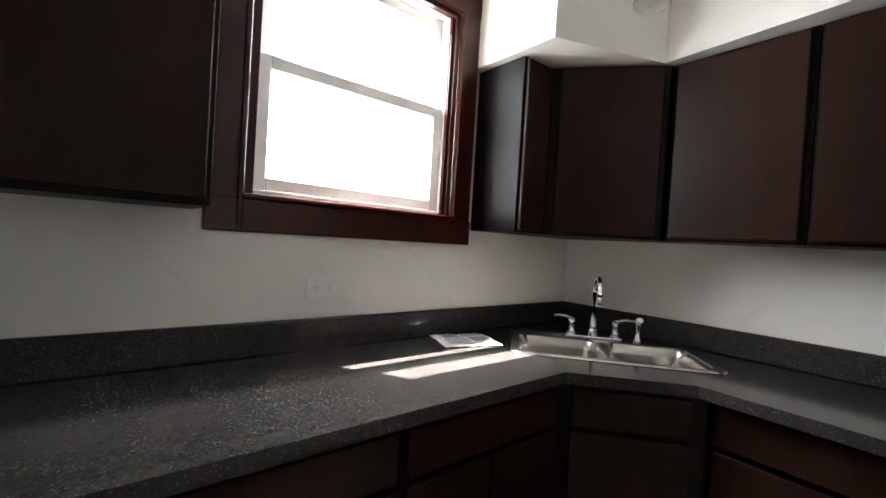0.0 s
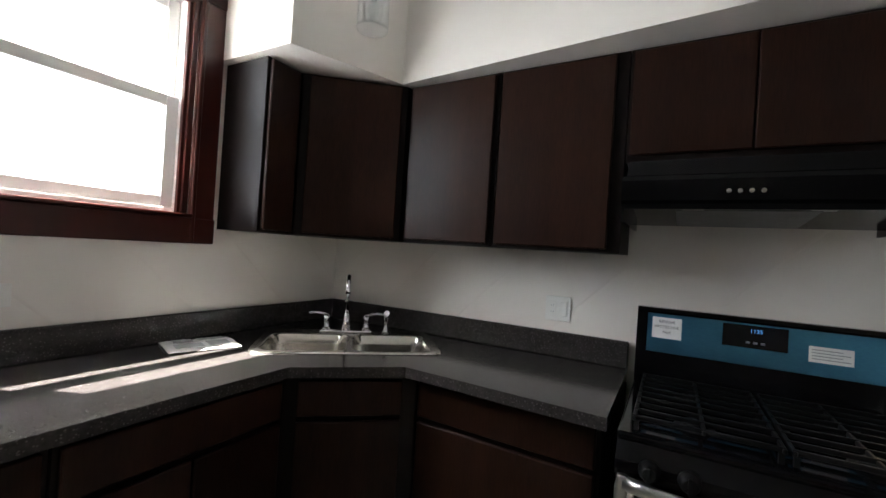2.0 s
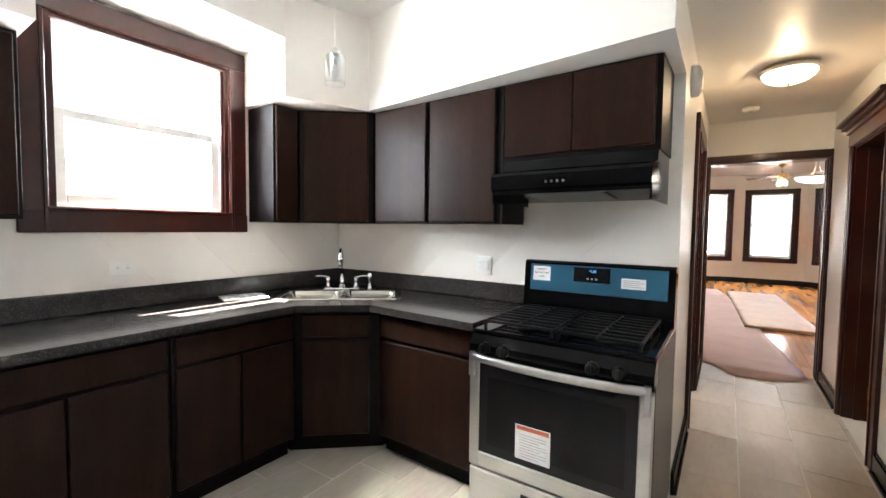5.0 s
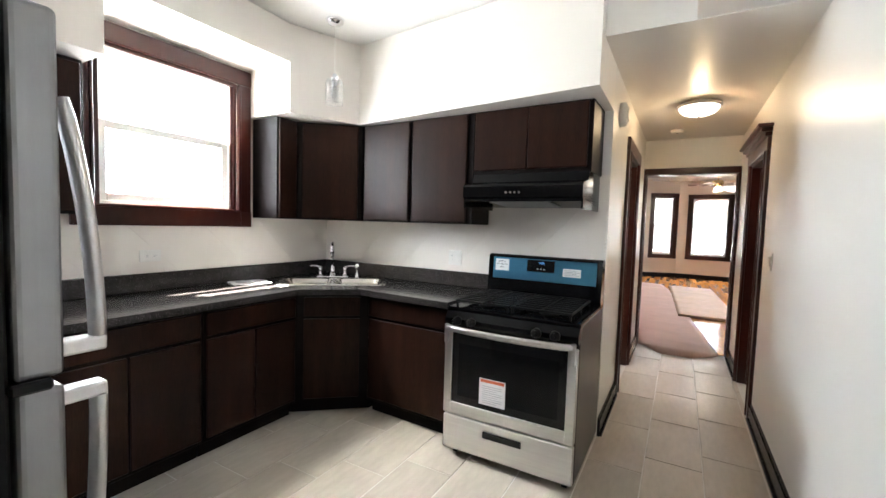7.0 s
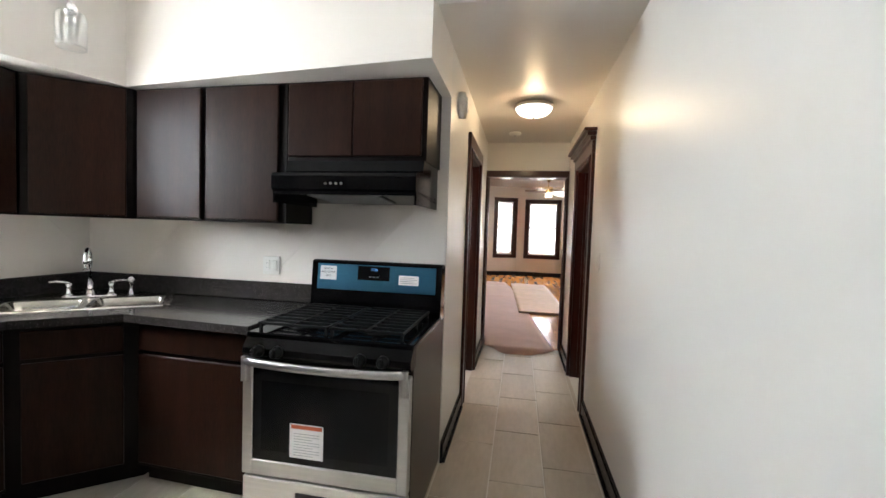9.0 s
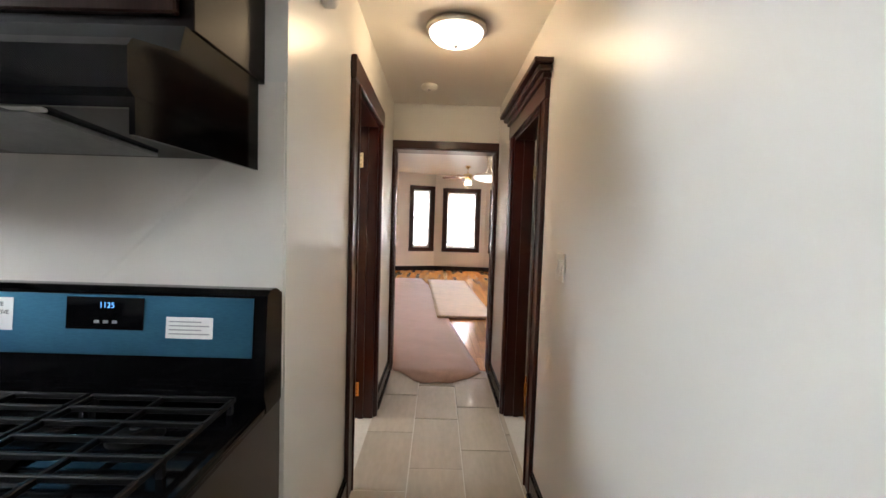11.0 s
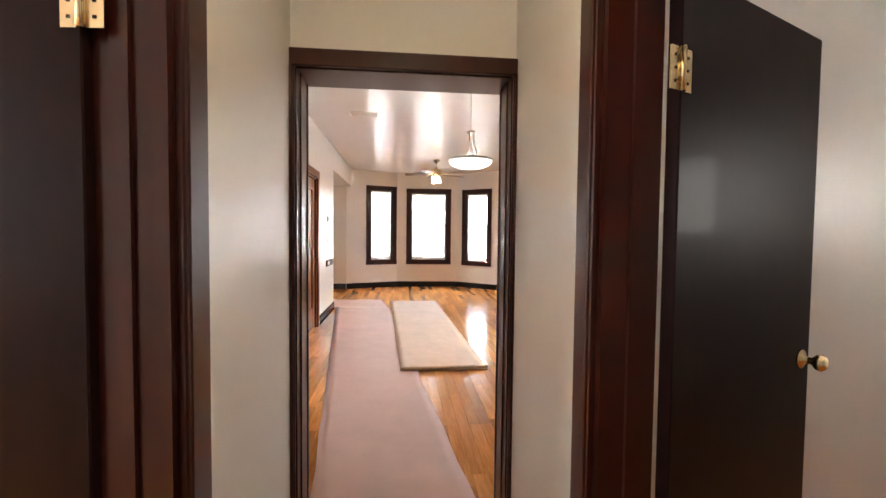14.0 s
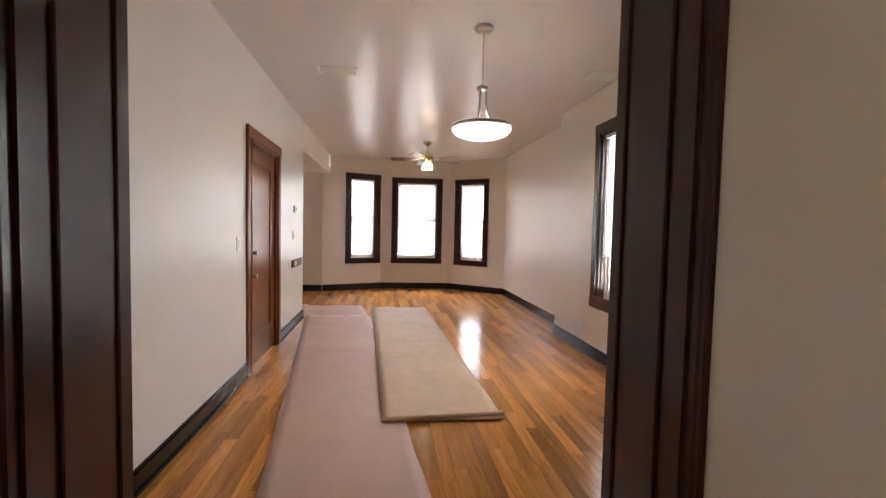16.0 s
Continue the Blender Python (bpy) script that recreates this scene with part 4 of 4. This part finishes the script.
def flush_lamp():
    e = thing("ceiling_lamp", pose(3.72, -0.89, HC), "lit flush ceiling lamp with opal bowl and nickel ring", "ceiling lamp")
    part("pan", lathe(bmesh.new(), [(0.12, 0.0), (0.16, -0.008), (0.165, -0.034), (0.15, -0.038)], 32), NICKEL, e)
    b = part("bowl", lathe(bmesh.new(), [(0.148, -0.036), (0.140, -0.058), (0.113, -0.083), (0.07, -0.10), (0.02, -0.106)], 32), LAMPGL, e, "lit opal glass bowl")
    b.visible_shadow = False
    part("finial", lathe(bmesh.new(), [(0.014, -0.104), (0.010, -0.114), (0.004, -0.122)], 14), NICKEL, e)


flush_lamp()
e = thing("smoke_detector", pose(4.70, -0.725, HC), "round white smoke detector on the ceiling", "smoke detector")
part("housing", lathe(bmesh.new(), [(0.06, 0), (0.062, -0.012), (0.055, -0.03), (0.02, -0.036)], 24), WHITEPL, e)
part("test_button", lathe(bmesh.new(), [(0.012, -0.034), (0.012, -0.038)], 12), GREYINK, e)
e = thing("door_chime", pose(2.914, -0.40, 2.21, 90, 0, 0), "round white door chime high on the wall", "door chime")
part("housing", lathe(bmesh.new(), [(0.085, 0), (0.085, 0.03), (0.07, 0.045), (0.02, 0.05)], 28), WHITEPL, e)
part("cover_ring", lathe(bmesh.new(), [(0.05, 0.045), (0.05, 0.053), (0.03, 0.054)], 24), WHITEPL, e)


def jar_pendant(x, y):
    e = thing("jar_pendant", pose(x, y, KC), "clear glass jar pendant lamp with chrome cap", "pendant lamp")
    part("canopy", lathe(bmesh.new(), [(0.06, 0), (0.06, -0.01), (0.045, -0.028), (0.012, -0.035)], 24), CHROME, e)
    part("stem", tube(bmesh.new(), [(0, 0, -0.03), (0, 0, -0.37)], 0.0022, 8), WHITEPL, e, "thin pale cord")
    part("cap", lathe(bmesh.new(), [(0.008, -0.36), (0.018, -0.368), (0.026, -0.385), (0.026, -0.41), (0.018, -0.415)], 24), CHROME, e)
    j = part("jar", lathe(bmesh.new(), [(0.030, -0.40), (0.055, -0.408), (0.062, -0.43), (0.062, -0.56), (0.060, -0.572), (0.058, -0.56), (0.058, -0.43), (0.052, -0.412), (0.030, -0.404)], 28), THIN, e, "clear glass jar")
    j.visible_shadow = False
    part("socket", lathe(bmesh.new(), [(0.016, -0.413), (0.018, -0.43), (0.017, -0.45), (0.012, -0.455)], 18), CHROME, e)
    part("bulb", lathe(bmesh.new(), [(0.012, -0.45), (0.013, -0.465), (0.022, -0.49), (0.02, -0.515), (0.006, -0.53)], 18), THIN, e, "unlit clear bulb")


jar_pendant(1.855, 1.33)

# ---- front room things ----
e = thing("bowl_pendant", pose(7.79, -1.57, LC), "lit white bowl pendant lamp with nickel arms", "pendant lamp")
part("canopy", lathe(bmesh.new(), [(0.075, 0), (0.075, -0.008), (0.06, -0.028), (0.012, -0.034)], 28), NICKEL, e)
part("chain", tube(bmesh.new(), [(0, 0, -0.03), (0, 0, -0.40)], 0.004, 8), NICKEL, e)
part("ring", tube(bmesh.new(), [(0.018 * math.cos(radians(a)), 0, -0.415 + 0.018 * math.sin(radians(a))) for a in range(0, 361, 30)], 0.003, 6), NICKEL, e)
part("hub", lathe(bmesh.new(), [(0.015, -0.43), (0.045, -0.44), (0.045, -0.46), (0.02, -0.475)], 24), NICKEL, e)
for k in range(3):
    a = 2 * math.pi * k / 3 + 0.4
    pth = [(r * math.cos(a), r * math.sin(a), z) for r, z in ((0.03, -0.465), (0.032, -0.55), (0.04, -0.63), (0.065, -0.69), (0.12, -0.725), (0.19, -0.735))]
    part("arm", tube(bmesh.new(), pth, 0.008, 8), NICKEL, e)
part("band", lathe(bmesh.new(), [(0.225, -0.728), (0.231, -0.733), (0.231, -0.748), (0.225, -0.752)], 40), NICKEL, e)
b = part("bowl", lathe(bmesh.new(), [(0.222, -0.73), (0.226, -0.765), (0.20, -0.795), (0.14, -0.818), (0.06, -0.832), (0.01, -0.835)], 40), PENDGL, e, "lit white glass bowl")
b.visible_shadow = False

e = thing("ceiling_fan", pose(12.0, -1.54, LC), "brass ceiling fan with five wooden blades and lit shades", "ceiling fan")
part("canopy", lathe(bmesh.new(), [(0.07, 0), (0.07, -0.03), (0.03, -0.07)], 24), BRASS, e)
part("downrod", tube(bmesh.new(), [(0, 0, -0.06), (0, 0, -0.20)], 0.012, 10), BRASS, e)
part("motor", lathe(bmesh.new(), [(0.03, -0.19), (0.11, -0.21), (0.125, -0.25), (0.12, -0.30), (0.08, -0.33), (0.06, -0.36)], 28), BRASS, e)
for k in range(5):
    a = 360 * k / 5 + 8
    bl = cube(0.20, -0.07, -0.004, 0.64, 0.07, 0.004, 0.003)
    bp = part("blade", bl, BLADE, e, "brown wooden blade", pose(0, 0, -0.31, 0, 0, a) @ pose(0, 0, 0, 11, 0, 0))
    part("blade_arm", cube(0.08, -0.018, -0.008, 0.26, 0.018, -0.004, 0.002), BRASS, bp)
for k in range(3):
    a = 2 * math.pi * k / 3 + 0.6
    sh = lathe(bmesh.new(), [(0.025, 0.0), (0.035, -0.02), (0.055, -0.06), (0.065, -0.10), (0.05, -0.11)], 20)
    s = part("shade", sh, FANGL, e, "lit bell glass shade", pose(0.075 * math.cos(a), 0.075 * math.sin(a), -0.37) @ pose(0, 0, 0, 22 * -math.sin(a), 22 * -math.cos(a), 0))
    s.visible_shadow = False
part("pull_chain", tube(bmesh.new(), [(0, 0, -0.36), (0, 0, -0.56)], 0.003, 6), BRASS, e)

for m, nm in ((pose(8.88, -0.37, LC), "a"), (pose(8.52, -2.95, LC), "b")):
    e = thing("ceiling_vent", m, "white louvred ceiling vent", "vent", "ceiling vents")
    b = cube(-0.10, -0.19, -0.008, 0.10, -0.165, 0)
    for q in ((-0.10, 0.165, 0.10, 0.19), (-0.10, -0.165, -0.08, 0.165), (0.08, -0.165, 0.10, 0.165)):
        box(b, q[0], q[1], -0.008, q[2], q[3], 0)
    part("frame", b, WHITEPL, e)
    part("backing", cube(-0.08, -0.165, -0.002, 0.08, 0.165, -0.0005), GREYINK, e)
    for k in range(7):
        part("slat", cube(-0.008, -0.165, -0.001, 0.008, 0.165, 0.001), WHITEPL, e, "", pose(-0.066 + 0.022 * k, 0, -0.007, 0, 35, 0))

# entry door in the left wall
place(casing("door_frame_entry", 0.93, 2.13, 0.105, 0.022, "reddish brown wooden frame of the entry door", mat=DOORRED), pose(8.60, LY, 0))
e = thing("entry_door", pose(8.624, LY + 0.022, 0), "reddish brown wooden entry door with one tall panel", "door")
b = bmesh.new()
dw, dh = 0.882, 2.105
for q in ((0, 0.01, 0.14, dh), (dw - 0.14, 0.01, dw, dh), (0.14, dh - 0.16, dw - 0.14, dh), (0.14, 0.01, dw - 0.14, 0.30)):
    box(b, q[0], 0, q[1], q[2], 0.04, q[3], 0.004)
part("stiles_and_rails", b, DOORRED, e)
part("panel", cube(0.13, 0.014, 0.29, dw - 0.13, 0.03, dh - 0.15), DOORRED, e, "tall recessed wood panel")
for z, nm, r in ((0.88, "door_knob", 0.028), (1.10, "deadbolt", 0.02)):
    k = lathe(bmesh.new(), [(0.032, 0), (0.032, 0.008), (0.012, 0.014), (0.012, 0.03), (r, 0.042), (r, 0.06), (0.01, 0.068)], 20)
    part(nm, k, NICKEL, e, "satin nickel knob", pose(0.065, 0.0, z, 90, 0, 0))
for z in (0.25, 1.05, 1.88):
    part("hinge", tube(bmesh.new(), [(dw + 0.006, -0.008, z - 0.05), (dw + 0.006, -0.008, z + 0.05)], 0.009, 8), BLACKPL, e)

e = thing("thermostat", pose(10.41, LY, 1.58), "small grey wall thermostat", "thermostat")
part("housing", cube(-0.06, -0.028, -0.045, 0.06, 0, 0.045, 0.006, 2), WHITEPL, e)
part("screen", cube(-0.035, -0.0295, -0.018, 0.035, -0.028, 0.022), GREYINK, e)
e = thing("wall_plate", pose(10.55, LY, 0.86), "dark wooden outlet block with white socket", "outlet")
part("block", cube(-0.29, -0.02, -0.05, 0.29, 0, 0.05, 0.004), TRIM, e)
part("socket", cube(-0.20, -0.026, -0.032, -0.09, -0.02, 0.032, 0.004), WHITEPL, e)


# protective paper on the floor
def paper_run(name, x0, x1, yl0, yl1, yr0, yr1, z, mat, label, ragged=0.03, roll=0.0, seed=1):
    """A long sheet from x0 to x1; yl, yr: its two sides at either end. The near end is ragged or folded."""
    e = thing(name, pose(0, 0, 0), label, "floor paper")
    b = bmesh.new()
    nx, ny = 70, 12
    g = []
    for i in range(nx + 1):
        u = i / nx
        row = []
        for j in range(ny + 1):
            v = j / ny
            x = x0 + (x1 - x0) * u
            if i == 0:
                x += ragged * noise.noise((v * 5, seed, 0)) - 0.10 * ragged / 0.03 * math.sin(math.pi * v) * (ragged > 0.05)
            if i == nx:
                x += ragged * 1.5 * noise.noise((v * 6, seed, 4))
            yl, yr = yl0 + (yl1 - yl0) * u, yr0 + (yr1 - yr0) * u
            y = yl + (yr - yl) * v
            if j in (0, ny):
                y += 0.012 * noise.noise((u * 14, seed, j))
            h = max(0.0, 0.016 * noise.noise((x * 2.2, y * 0.9, seed)) + 0.006 * noise.noise((x * 7, y * 4, seed)))
            row.append(b.verts.new((x, y, z + h)))
        g.append(row)
    for i in range(nx):
        for j in range(ny):
            b.faces.new((g[i][j], g[i + 1][j], g[i + 1][j + 1], g[i][j + 1])).smooth = True
    r = bmesh.ops.extrude_face_region(b, geom=list(b.faces))
    bmesh.ops.translate(b, verts=[v for v in r["geom"] if isinstance(v, bmesh.types.BMVert)], vec=(0, 0, -0.003))
    bmesh.ops.recalc_face_normals(b, faces=b.faces)
    part("sheet", b, mat, e)
    if roll:
        part("rolled_end", tube(bmesh.new(), [(x0 + 0.01, yl0, z + roll), (x0 + 0.05, yr0, z + roll)], roll, 14), mat, e)
    return e


paper_run("floor_paper", 5.25, 11.1, -0.445, 0.33, -1.27, -0.62, 0.008, ROSIN, "long pinkish rosin paper laid over the oak floor", 0.09, 0, 1)
paper_run("floor_paper", 11.0, 11.95, 0.37, 0.60, -0.62, -0.45, 0.006, ROSIN, "pinkish rosin paper sheet with torn edges", 0.12, 0, 5)
paper_run("floor_paper", 7.48, 11.7, -0.853, -0.63, -1.73, -1.52, 0.016, KRAFT, "tan paper sheet with a rolled end on the floor", 0.02, 0.017, 9)


# ---- floors ----
floor = setting("floor", cube(-2.34, -1.49, -0.12, 5.32, 2.25, -0.003), GROUT, "pale grout bed under the floor tiles", "floor")
TL, TW, GAP = 0.61, 0.305, 0.0065
tiles = {}
row = 0
y = -1.617
while y < 2.1:
    y0, y1 = max(y, -1.35), min(y + TW, 2.11)
    x = -2.2 - (row % 3) * TL / 3 + 0.2
    end = 5.28 if y1 <= -0.36 else 2.58
    while x < end:
        x0, x1 = max(x, -2.2), min(x + TL, end)
        if x1 - x0 > 0.03:
            key = (round(x1 - x0, 3), round(y1 - y0, 3))
            if key not in tiles:
                tiles[key] = mesh_of("tile", cube(GAP / 2, GAP / 2, -0.012, key[0] - GAP / 2, key[1] - GAP / 2, 0, 0.0012), TILE)
            o = new("tile", tiles[key])
            o.parent, o.matrix_basis = floor, pose(x0, y0, random.uniform(-0.0004, 0.0004))
        x += TL
    y += TW
    row += 1

oak = setting("floor_front", prism(bmesh.new(), [(5.32, -3.5), (13.3, -3.5), (14.4, -2.4), (14.5, -0.6), (13.9, 0.7), (13.9, 1.9), (10.9, 1.9), (10.9, 0.5), (5.32, 0.5)], -0.12, -0.016), SUBFLOOR, "glossy oak strip floor of the front room", "floor")
PW = 0.082
planks, far, count = {}, bmesh.new(), 0
y = -3.40
rng = random.Random(4)
while y < 1.75:
    x = 5.32 - rng.uniform(0, 0.9)
    while x < 14.3:
        ln = rng.choice((0.5, 0.7, 0.9, 1.2))
        x0, x1 = max(x, 5.32), min(x + ln, 14.3)
        x += ln
        if x1 - x0 < 0.05 or (y > 0.45 and x1 < 10.95):
            continue
        if x0 < 9.2 and -2.4 < y < 0.37 and count < 300:
            key = round(x1 - x0, 2)
            if key not in planks:
                planks[key] = mesh_of("plank", cube(0.0003, 0.0003, -0.014, key - 0.0003, PW - 0.0003, 0, 0.0006), OAK)
            o = new("plank", planks[key])
            o.parent, o.matrix_basis = oak, pose(x0, y, 0)
            count += 1
        else:
            vs = [far.verts.new(p) for p in ((x0 + .0004, y + .0004, 0), (x1 - .0004, y + .0004, 0), (x1 - .0004, y + PW - .0004, 0), (x0 + .0004, y + PW - .0004, 0),
                                             (x0 + .0004, y + .0004, -0.014), (x1 - .0004, y + .0004, -0.014), (x1 - .0004, y + PW - .0004, -0.014), (x0 + .0004, y + PW - .0004, -0.014))]
            for q in ((0, 1, 2, 3), (0, 4, 5, 1), (1, 5, 6, 2), (2, 6, 7, 3), (3, 7, 4, 0)):
                far.faces.new([vs[k] for k in q])
    y += PW
tagged(part("planks", far, OAK_FAR, oak), kind="stuff")
